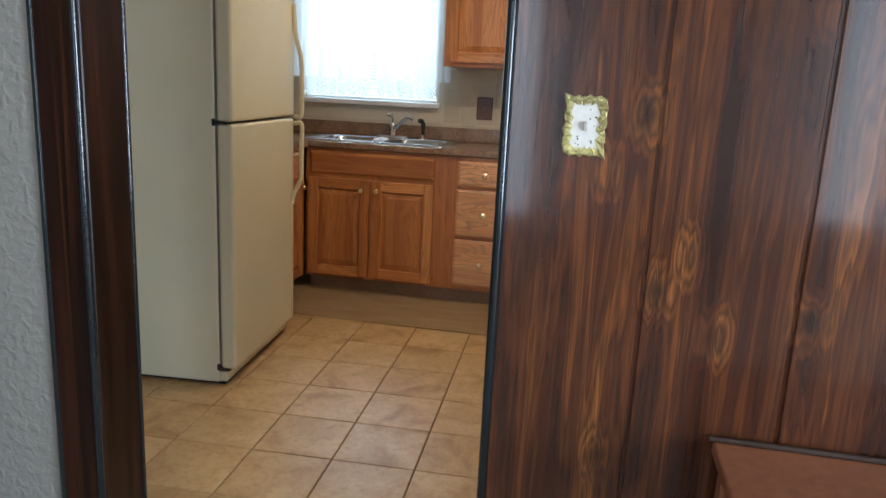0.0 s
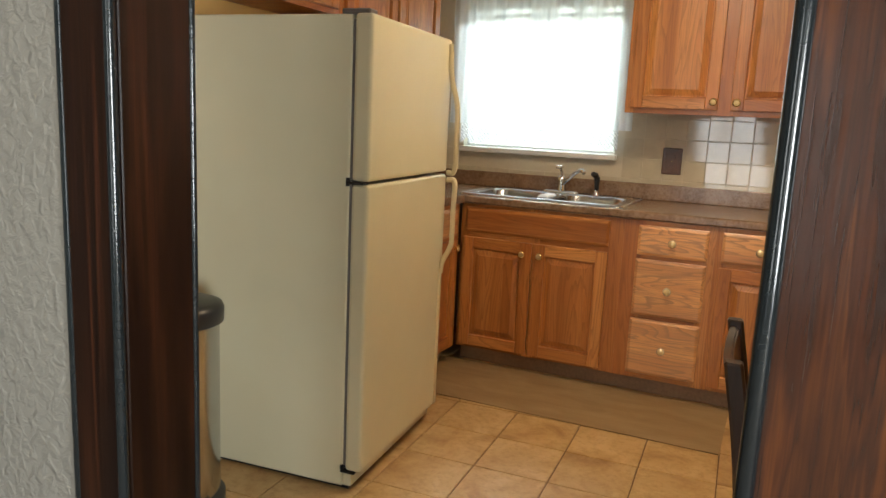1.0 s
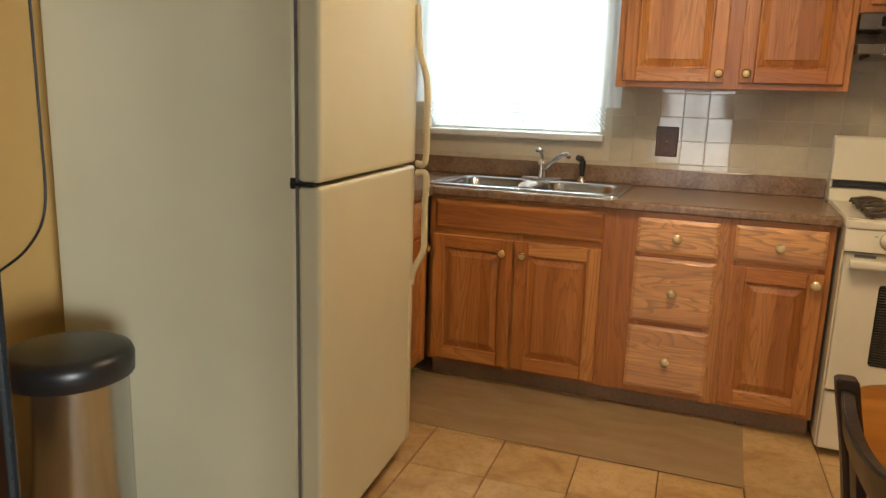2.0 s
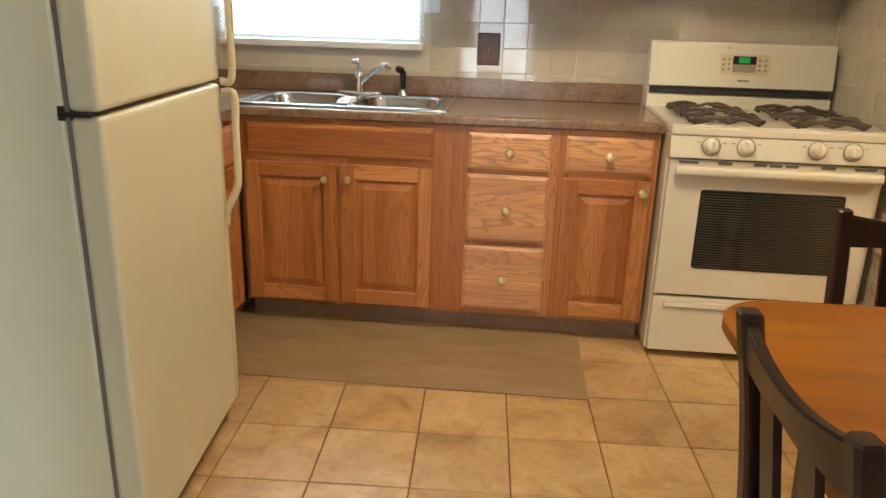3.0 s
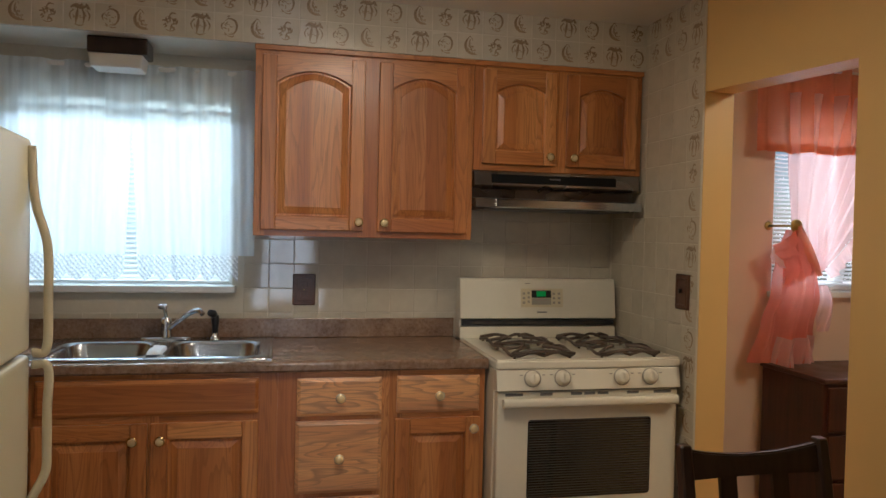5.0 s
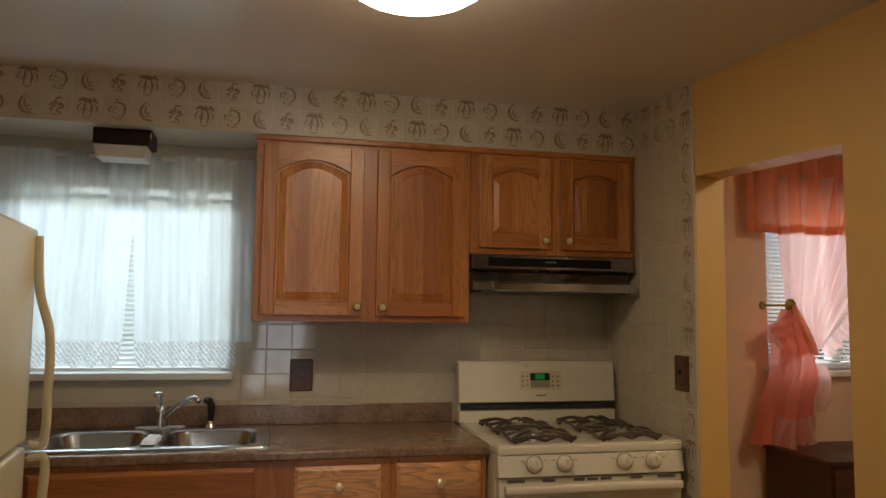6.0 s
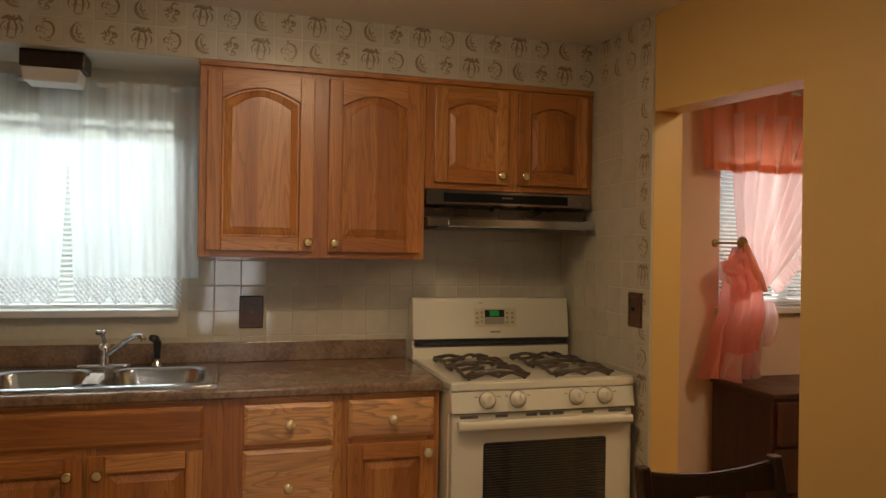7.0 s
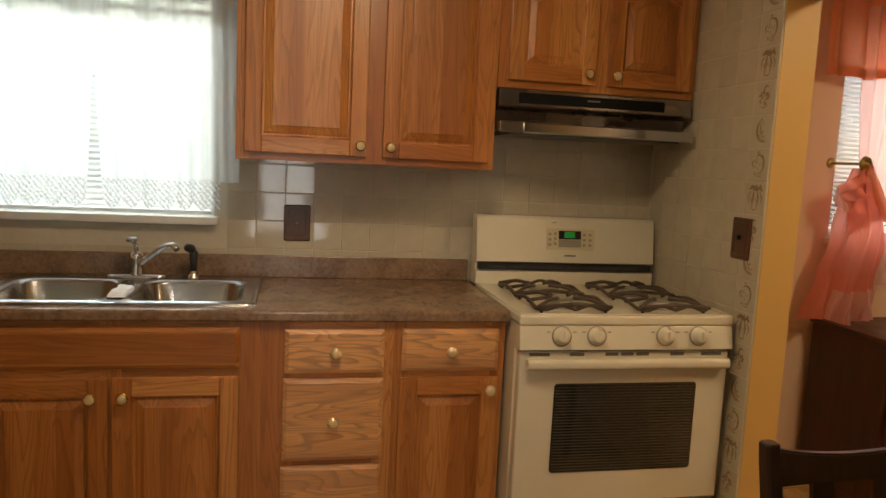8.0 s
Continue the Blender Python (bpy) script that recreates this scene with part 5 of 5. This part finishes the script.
part("tabletop", slab_between(seam + 0.0008, TY1, 0.135, 0.004), TABLE, table)
part("table_leaf", slab_between(TY0, seam - 0.0008, 0.004, 0.135), TABLE, table)
part("apron", boxes((TX0 + 0.25, TX1 - 0.25, TY1 - 0.22, TY1 - 0.20, 0.65, 0.7235), (TX0 + 0.25, TX1 - 0.25, TY0 + 0.20, TY0 + 0.22, 0.65, 0.7235), (TX0 + 0.25, TX0 + 0.27, TY0 + 0.22, TY1 - 0.22, 0.65, 0.7235), (TX1 - 0.27, TX1 - 0.25, TY0 + 0.22, TY1 - 0.22, 0.65, 0.7235)), ESPRESSO, table)
for x in (TX0 + 0.29, TX1 - 0.29):
    for y in (TY0 + 0.24, TY1 - 0.24):
        part("leg", prism([(x - 0.028, y - 0.028), (x + 0.028, y - 0.028), (x + 0.028, y + 0.028), (x - 0.028, y + 0.028)], 0.0, 0.7235, "z", 0.004), ESPRESSO, table)


def chair(w):
    """A slat-back dining chair; the seat points to -y, the back stands at y = 0."""
    c = thing("dining_chair", label="dark espresso wooden dining chair with a bowed slatted back", category="chair", group="dining chairs")
    for s in (-1, 1):
        pts = curve_points([(s * w * 0.96, -0.02, 0.0), (s * w * 0.97, 0.0, 0.25), (s * w, -0.005, 0.45), (s * w, 0.02, 0.70), (s * w, 0.055, 0.905)], 5)
        rings = []
        for k, p in enumerate(pts):
            g = (0.019 if p.z < 0.5 else 0.017) - (0.003 if k == len(pts) - 1 else 0.0)
            h = g - 0.005
            z = p.z - (0.004 if k == len(pts) - 2 else 0.0)
            rings.append([(p.x + a, p.y + b, z) for a, b in ((-h, -g), (h, -g), (g, -h), (g, h), (h, g), (-h, g), (-g, h), (-g, -h))])
        last = rings[-1]
        rings.insert(-1, [(pts[-1].x + (x - pts[-1].x) * 1.2, pts[-1].y + (y - pts[-1].y) * 1.2, z - 0.004) for x, y, z in last])
        bm = loft(rings)
        bm.faces.new([v for v in bm.verts][:8][::-1])
        part("back_post", bm, ESPRESSO, c)
        part("front_leg", boxes((s * (w - 0.015) - 0.02, s * (w - 0.015) + 0.02, -0.415, -0.375, 0.0, 0.4345), bevel=0.003), ESPRESSO, c)
        part("side_rail", boxes((s * (w - 0.015) - 0.011, s * (w - 0.015) + 0.011, -0.374, -0.021, 0.375, 0.430), bevel=0.002), ESPRESSO, c)
        part("stretcher", boxes((s * (w - 0.015) - 0.009, s * (w - 0.015) + 0.009, -0.374, -0.021, 0.16, 0.19), bevel=0.002), ESPRESSO, c)
    part("seat", prism(rounded(-w - 0.02, w + 0.02, -0.44, -0.022, 0.04, 4), 0.435, 0.468, "z", 0.006), ESPRESSO, c)
    part("front_rail", boxes((-w + 0.037, w - 0.037, -0.405, -0.385, 0.375, 0.430), bevel=0.002), ESPRESSO, c)

    def bowed(z0, z1, y_low, y_high, dip, t, bow, rows=5):
        """A back rail, bowed backwards in plan and dipped along its top."""
        rings = []
        n = 16
        for i in range(n + 1):
            x = -w + 0.016 + (2 * w - 0.032) * i / n
            k = 1 - (x / w) ** 2
            top = z1 - dip * k
            b = bow * k
            rings.append([(x, y_low + b - t, z0), (x, y_low + b + t, z0), (x, y_high + b + t, top), (x, y_high + b - t, top)])
        bm = loft(rings)
        bm.faces.new([v for v in bm.verts][:4][::-1])
        bmesh.ops.recalc_face_normals(bm, faces=bm.faces[:])
        bmesh.ops.bevel(bm, geom=[e for e in bm.edges if abs(e.verts[0].co.x - e.verts[1].co.x) > 0.01], offset=0.004, segments=2, affect="EDGES")
        return bm
    part("top_rail", bowed(0.815, 0.896, 0.041, 0.054, 0.026, 0.010, 0.010), ESPRESSO, c)
    part("lower_rail", bowed(0.52, 0.565, -0.001, 0.004, 0.0, 0.010, 0.010), ESPRESSO, c)
    for x, half in ((-0.38 * w, 0.024), (0.38 * w, 0.024)):
        k = 1 - (x / w) ** 2
        rings = []
        for z in (0.56, 0.64, 0.72, 0.82):
            y = 0.004 + (z - 0.565) / 0.25 * 0.037 + 0.010 * k
            rings.append([(x - half, y - 0.006, z), (x + half, y - 0.006, z), (x + half, y + 0.006, z), (x - half, y + 0.006, z)])
        part("slat", loft(rings), ESPRESSO, c)
    return c


far_chair = chair(0.205)
far_chair.matrix_basis = pose(0.425, -1.760, 0, 0, 0, 2) @ Matrix.Diagonal((1, 1, 0.965, 1))
near_chair = chair(0.168)
near_chair.matrix_basis = pose(-0.136, -2.585, 0, 0, 0, 93) @ Matrix.Diagonal((1, 1, 0.975, 1))
tagged(near_chair, label="dark espresso wooden dining chair tucked under the table end")

# ---- living room: side table and drapes seen in the gloss ----
side = thing("side_table", label="low brown wooden side table against the panelled wall", category="side table")
part("tabletop", boxes((0.285, 1.05, PANEL_Y - 0.42, PANEL_Y - 0.004, 0.612, 0.638), bevel=0.005, segments=2), DESK_WOOD, side)
part("back_edge", boxes((0.275, 1.05, PANEL_Y - 0.016, PANEL_Y - 0.003, 0.6385, 0.648), bevel=0.003), ESPRESSO, side, "dark back edge strip")
for x in (0.32, 1.01):
    for y in (PANEL_Y - 0.38, PANEL_Y - 0.045):
        part("leg", boxes((x - 0.022, x + 0.022, y - 0.022, y + 0.022, 0.003, 0.6115), bevel=0.003), DESK_WOOD, side)
part("apron", boxes((0.31, 1.02, PANEL_Y - 0.39, PANEL_Y - 0.37, 0.53, 0.6115), (0.31, 0.33, PANEL_Y - 0.369, PANEL_Y - 0.03, 0.53, 0.6115)), DESK_WOOD, side)
drape_thing = thing("drape", label="dark navy drape beside the living room window", category="curtain")
part("drape_panel", sheet(lambda u, v: (2.06 + 0.42 * u, -7.52 + 0.03 * math.sin(u * 40), 0.05 + 2.2 * v), 60, 4), DRAPE, drape_thing, smooth=True)

# ---- bedroom seen through the opening ----
dresser = thing("dresser", label="dark mahogany chest of drawers under the bedroom window", category="dresser")
DX0, DX1, DY0, DY1, DZ = 1.650, 2.50, -0.50, -0.035, 0.765
part("case", boxes((DX0 + 0.012, DX1 - 0.012, DY0 + 0.02, DY1, 0.05, DZ - 0.022), bevel=0.003), MAHOGANY, dresser)
part("dresser_top", boxes((DX0, DX1, DY0, DY1 + 0.01, DZ - 0.0215, DZ), bevel=0.006, segments=2), MAHOGANY, dresser)
part("plinth", boxes((DX0 + 0.02, DX1 - 0.02, DY0 + 0.035, DY1 - 0.01, 0.0, 0.0495)), MAHOGANY, dresser)
for i in range(3):
    z = 0.075 + i * 0.222
    dr = part("drawer", boxes((DX0 + 0.03, DX1 - 0.03, DY0 + 0.002, DY0 + 0.0195, z, z + 0.205), bevel=0.005, segments=2), MAHOGANY, dresser)
    for x in (DX0 + 0.2, DX1 - 0.2):
        part("pull", tube(curve_points([(x - 0.04, DY0 + 0.003, z + 0.11), (x - 0.035, DY0 - 0.018, z + 0.10), (x + 0.035, DY0 - 0.018, z + 0.10), (x + 0.04, DY0 + 0.003, z + 0.11)], 4), 0.005, 8), OLD_BRASS, dr, smooth=True)

# pink curtains
valance = thing("valance", label="gathered coral pink valance over the bedroom window", category="valance")
part("cloth", sheet(lambda u, v: (1.545 + 1.25 * u, -0.085 - 0.022 * math.sin(u * 62 + 0.8 * math.sin(u * 17)) - 0.012 * (1 - v), 1.852 + 0.445 * v + 0.006 * math.sin(u * 31) * (1 - v)), 150, 12), PINK_CLOTH, valance, smooth=True)
part("hem_band", sheet(lambda u, v: (1.545 + 1.25 * u, -0.100 - 0.022 * math.sin(u * 62 + 0.8 * math.sin(u * 17)), 1.850 + 0.045 * v + 0.006 * math.sin(u * 31)), 150, 2), PINK_CLOTH, valance, smooth=True)
part("rod", tube([(1.53, -0.01, 2.285), (1.54, -0.075, 2.285), (2.80, -0.075, 2.285)], 0.008, 8), WHITE_PAINT, valance)

pink = thing("tieback_curtain", label="sheer pink curtain drawn to a brass tieback with ruffled edge", category="curtain")
GX, GZ = 1.885, 1.235


def path_at(points, t):
    """A place on a broken line of (t, x) pairs."""
    for (a, p), (b, q) in zip(points, points[1:]):
        if t <= b:
            s = (t - a) / (b - a)
            s = s * s * (3 - 2 * s)
            return p + (q - p) * s
    return points[-1][1]


def upper_fall(u, v):
    """From the gather up to the rod; u across, v upwards."""
    left = path_at(((0, GX - 0.02), (0.30, 1.752), (0.6, 1.735), (1, 1.705)), v)
    right = GX + 0.03 + (2.66 - GX - 0.03) * (v ** 0.92)
    x = left + (right - left) * u
    z = GZ + (2.16 - GZ) * v - 0.12 * u * v * (1 - v)
    y = -0.085 + (0.006 + 0.022 * v) * math.sin(u * 50 + 1.5 * math.sin(u * 11)) - 0.035 * (1 - v) ** 2
    return x, y, z


def lower_fall(u, v):
    """The cloth that hangs from the tieback past the gather to its flared hem; v downwards."""
    z = 1.455 - (1.455 - 0.775) * v
    left = path_at(((0, 1.705), (0.22, 1.652), (0.42, 1.640), (0.7, 1.580), (1, 1.525)), v)
    right = path_at(((0, 1.752), (0.33, 1.900), (0.48, 1.905), (0.75, 1.870), (1, 1.890)), v)
    x = left + (right - left) * u
    y = -0.135 - 0.028 * math.sin(math.pi * u) + (0.009 + 0.028 * v) * math.sin(u * 19 + 3 * math.sin(v * 2.4)) + 0.009 * math.sin(u * 47 + 2 * v) + 0.008 * math.sin(v * 19 + u * 7) * (1 - v)
    return x, y, z + 0.012 * math.sin(u * 9) * v


part("upper_drape", sheet(upper_fall, 110, 36), PINK_SHEER, pink, smooth=True)
part("lower_drape", sheet(lower_fall, 70, 40), PINK_FOLDED, pink, smooth=True)


def ruffle(u, v):
    x, y, z = upper_fall(1.0, 0.02 + 0.9 * u)
    return x + 0.05 * v, y - 0.006 + 0.014 * v * math.sin(u * 120), z - 0.05 * v


part("ruffle", sheet(ruffle, 200, 5), PINK_SHEER, pink, "ruffled lace edge", smooth=True)


def hem_ruffle(u, v):
    x, y, z = lower_fall(0.30 + 0.70 * u, 0.80 + 0.20 * v)
    return x, y - 0.012 - 0.016 * v * math.sin(u * 48), z


part("hem_ruffle", sheet(hem_ruffle, 100, 6), PINK_SHEER, pink, smooth=True)


def strap(u, v):
    """The band from the tieback down to the gather, folded along its length."""
    x = 1.738 + (GX + 0.008 - 1.738) * u
    z = 1.478 + (GZ - 0.01 - 1.478) * u - 0.016 * math.sin(u * math.pi)
    w = 0.046 * (0.55 + 0.6 * math.sin(u * math.pi))
    return x - w * (v - 0.5) * 0.85, -0.180 - 0.014 * math.sin(v * math.pi) + 0.03 * u * u, z - w * (v - 0.5) * 0.55 + 0.003 * math.sin(u * 40) * v


part("tie_strap", sheet(strap, 40, 12), PINK_CLOTH, pink, "pink cloth tie strap", smooth=True)


def flap(u, v):
    """The puffed fold between the strap and the ruffled tip beside the tieback; u outwards, v downwards."""
    x0, z0 = 1.738 + 0.135 * v, 1.470 - 0.218 * v
    x1 = path_at(((0, 1.598), (0.25, 1.606), (0.55, 1.668), (1, 1.690)), v)
    z1 = path_at(((0, 1.372), (0.25, 1.335), (0.55, 1.300), (1, 1.150)), v)
    puff = math.sin(math.pi * min(1.0, 0.15 + 0.85 * u)) * (0.35 + 0.65 * v)
    y = -0.172 - 0.020 * puff + 0.030 * v * v + 0.009 * u * math.sin(v * 21 + 2 * u) + 0.005 * math.sin(u * 15 + v * 9)
    return x0 + (x1 - x0) * u, y, z0 + (z1 - z0) * u - 0.012 * math.sin(math.pi * u) * (1 - v) + 0.006 * u * math.sin(v * 26)


def flap_hem(u, v):
    """The pale ruffle that hangs from the fold's tip; u along the edge, v downwards."""
    x, y, z = flap(1.0, 0.05 + 0.75 * u)
    return x + 0.006 - 0.012 * v * math.cos(u * 5), y + 0.006 + 0.010 * v * math.sin(u * 30), z - 0.055 * v * (1 - 0.4 * u)


part("ruffled_flap", sheet(flap, 30, 40), PINK_FOLDED, pink, smooth=True)
part("flap_hem", sheet(flap_hem, 60, 6), PINK_SHEER, pink, "pale ruffled hem", smooth=True)
part("side_tail", sheet(lambda u, v: (GX + 0.005 + 0.115 * v * math.sin(0.5 + u * 1.9), -0.128 + 0.014 * math.sin(v * 11 + u * 5), GZ - 0.06 - 0.24 * u), 20, 14), PINK_SHEER, pink, smooth=True)

holdback = thing("curtain_holdback", label="round brass curtain holdback knob on a stem", category="curtain holdback")
toward = Matrix.Rotation(radians(90), 4, "X")
part("wall_rose", lathe([(0.0, 0.0), (0.024, 0.0), (0.020, 0.006), (0.008, 0.010)], 18, (1.694, -0.002, 1.476), toward), OLD_BRASS, holdback, smooth=True)
part("stem", tube([(1.694, -0.008, 1.476), (1.706, -0.09, 1.476), (1.735, -0.155, 1.476)], 0.006, 8), OLD_BRASS, holdback, smooth=True)
part("rosette", lathe([(0.0, 0.0), (0.030, 0.002), (0.034, 0.010), (0.026, 0.018), (0.014, 0.020), (0.011, 0.028), (0.0, 0.030)], 24, (1.735, -0.155, 1.476), toward), OLD_BRASS, holdback, "darkened brass rosette", smooth=True)

# ---- pieces of floors and walls ----
PITCH = 0.2875


def tile_mesh(name, w, h, t, edge_w, mat, motif=None):
    """A tile in the xz plane, its face towards -y, with softened edges."""
    bm = loft([[(x, d, z) for x, z in ((i, i), (w - i, i), (w - i, h - i), (i, h - i))] for i, d in ((0, 0.0), (0, -t * 0.55), (edge_w * 0.45, -t * 0.9), (edge_w, -t))])
    mesh = bpy.data.meshes.new(name)
    bmesh.ops.recalc_face_normals(bm, faces=bm.faces[:])
    bm.to_mesh(mesh)
    bm.free()
    mesh.materials.append(mat)
    return mesh


floor_tile = tile_mesh("floor_tile", PITCH - 0.004, PITCH - 0.004, 0.008, 0.003, FLOOR_TILE)
rng = random.Random(11)
FLOOR_GRID = Matrix.Translation((-0.808, -1.413, 0)) @ Matrix.Rotation(radians(2.5), 4, "Z")
for i in range(-6, 14):
    for j in range(-8, 8):
        spot = FLOOR_GRID @ Vector(((i + 0.5) * PITCH, (j + 0.5) * PITCH, 0))
        if not (-2.30 < spot.x < 3.25 and -3.40 < spot.y < -0.02):
            continue
        piece("floor_tile", floor_tile, floor, FLOOR_GRID @ Matrix.Translation((i * PITCH + 0.002, (j + 1) * PITCH - 0.002, -0.008 + rng.uniform(-0.0003, 0.0003))) @ Matrix.Rotation(radians(-90), 4, "X"))

STEP = 0.1105
wall_tile = tile_mesh("wall_tile", STEP - 0.0022, STEP - 0.0022, 0.0085, 0.0018, WALL_TILE)


def stroke(points, thick):
    """A brush stroke, swollen in its middle."""
    pts = curve_points([(x, 0, z) for x, z in points], 5)
    return tube(pts, thick, 5, [thick * (0.45 + 0.75 * math.sin(math.pi * i / (len(pts) - 1))) for i in range(len(pts))])


def scribble(seed, count, wide, high, z0, thick=0.0016):
    r = random.Random(seed)
    out = []
    for k in range(count):
        x, z, a = r.uniform(-wide, wide), z0 + r.uniform(-high, high), r.uniform(0, 6.3)
        l = r.uniform(0.004, 0.010)
        out.append(stroke([(x - l * math.cos(a), z - l * math.sin(a)), (x + 0.002, z + 0.002), (x + l * math.cos(a), z + l * math.sin(a))], thick))
    return out


def banana():
    return [stroke([(-0.004, 0.028), (-0.015, 0.010), (-0.013, -0.010), (0.002, -0.022), (0.020, -0.024)], 0.0040), stroke([(-0.002, 0.024), (-0.004, 0.006), (0.004, -0.010), (0.018, -0.018)], 0.0022), stroke([(-0.006, 0.030), (0.004, 0.026)], 0.002)] + scribble(3, 12, 0.015, 0.011, -0.012) + scribble(13, 6, 0.006, 0.016, 0.010)


def wreath():
    return [stroke([(-0.012, 0.016), (0.0, 0.024), (0.016, 0.018), (0.021, 0.0), (0.012, -0.018), (-0.004, -0.020)], 0.0030), stroke([(-0.012, 0.014), (-0.021, 0.004), (-0.018, -0.010)], 0.0026), stroke([(0.0, 0.024), (-0.004, 0.030), (0.006, 0.031)], 0.002), stroke([(-0.008, -0.024), (0.006, -0.027), (0.018, -0.024)], 0.0022)] + scribble(8, 9, 0.014, 0.012, 0.0) + scribble(18, 7, 0.020, 0.004, -0.022)


def basket():
    return [stroke([(-0.024, 0.020), (-0.010, 0.027), (0.004, 0.022), (0.022, 0.027)], 0.0048), stroke([(-0.004, 0.022), (-0.007, 0.0), (-0.010, -0.026)], 0.0034), stroke([(0.006, 0.022), (0.012, 0.0), (0.008, -0.026)], 0.0030), stroke([(-0.014, 0.018), (-0.025, 0.002), (-0.020, -0.016)], 0.0024), stroke([(0.016, 0.018), (0.026, 0.0), (0.020, -0.018)], 0.0024), stroke([(-0.018, -0.022), (0.0, -0.028), (0.016, -0.022)], 0.0022)] + scribble(5, 14, 0.018, 0.018, 0.006) + scribble(15, 8, 0.022, 0.004, 0.024, 0.0026)


def berries():
    return scribble(6, 17, 0.017, 0.016, -0.002, 0.0026) + [stroke([(-0.006, 0.012), (0.002, 0.026), (0.016, 0.024)], 0.0028), stroke([(-0.018, -0.018), (0.0, -0.024), (0.018, -0.016)], 0.002)]


motifs = []
for maker in (banana, berries, basket, wreath):
    bm = bmesh.new()
    for b in maker():
        merge(bm, b)
    bm.transform(Matrix.Diagonal((1.4, 0.16, 1.4, 1)))
    mesh = bpy.data.meshes.new("fruit_motif")
    bm.to_mesh(mesh)
    bm.free()
    mesh.materials.append(MOTIF)
    motifs.append(mesh)


def lay(parent, m, cols, rows, skip=None, fruit=None, jitter=0.35):
    """Tiles on a wall: m puts the wall's face plane (x along, z up, face towards -y) in place."""
    for i in range(cols):
        for j in range(rows):
            if skip and skip(i, j):
                continue
            lean = Matrix.Rotation(radians(rng.gauss(0, jitter)), 4, "X") @ Matrix.Rotation(radians(rng.gauss(0, jitter)), 4, "Z")
            place = m @ Matrix.Translation((i * STEP + STEP / 2, 0, j * STEP + STEP / 2)) @ lean @ Matrix.Translation((-STEP / 2 + 0.0011, 0.0012, -STEP / 2 + 0.0011))
            t = piece("wall_tile", wall_tile, parent, place)
            which = fruit(i, j) if fruit else None
            if which is not None:
                piece("fruit_motif", motifs[which], t, Matrix.Translation((STEP / 2, -0.0083, STEP / 2)))


X0 = 0.806 - 28 * STEP


def behind(i, j):
    xa, xb = X0 + i * STEP, X0 + (i + 1) * STEP
    za = 0.912 + j * STEP
    if xa < LEFT - 0.01:
        return True
    if xb > KW[0] + 0.02 and xa < KW[1] - 0.02 and za + STEP > KW[2] - 0.02:
        return True
    if za + STEP > SOFFIT_Z + 0.02:
        return True
    hidden = (-0.80 < xa and xb < -0.05 and za > 1.40) or (xa > 0.05 and za > 1.70) or (xa < -1.98 and za > 1.40)
    return hidden


lay(wall_north, pose(X0, -0.0005, 0.912), 28, 12, behind)
lay(soffit, pose(X0, SOFFIT_Y + 0.0068, SOFFIT_Z - 0.004), 28, 2, lambda i, j: X0 + i * STEP < LEFT - 0.01 or SOFFIT_Z + (j + 1) * STEP > CEIL + 0.03, lambda i, j: (i + 2 * j) % 4)
EAST = Matrix.Translation((RIGHT - 0.0005, -0.0085, 2.373 - 22 * STEP)) @ Matrix.Rotation(radians(-90), 4, "Z")
lay(wall_tiled, EAST @ Matrix.Translation((0.025, 0, 0)), 7, 22, lambda i, j: j < 1, lambda i, j: (i * 3 + j) % 4 if (i == 6 or (j >= 20 and i > 2)) else None)
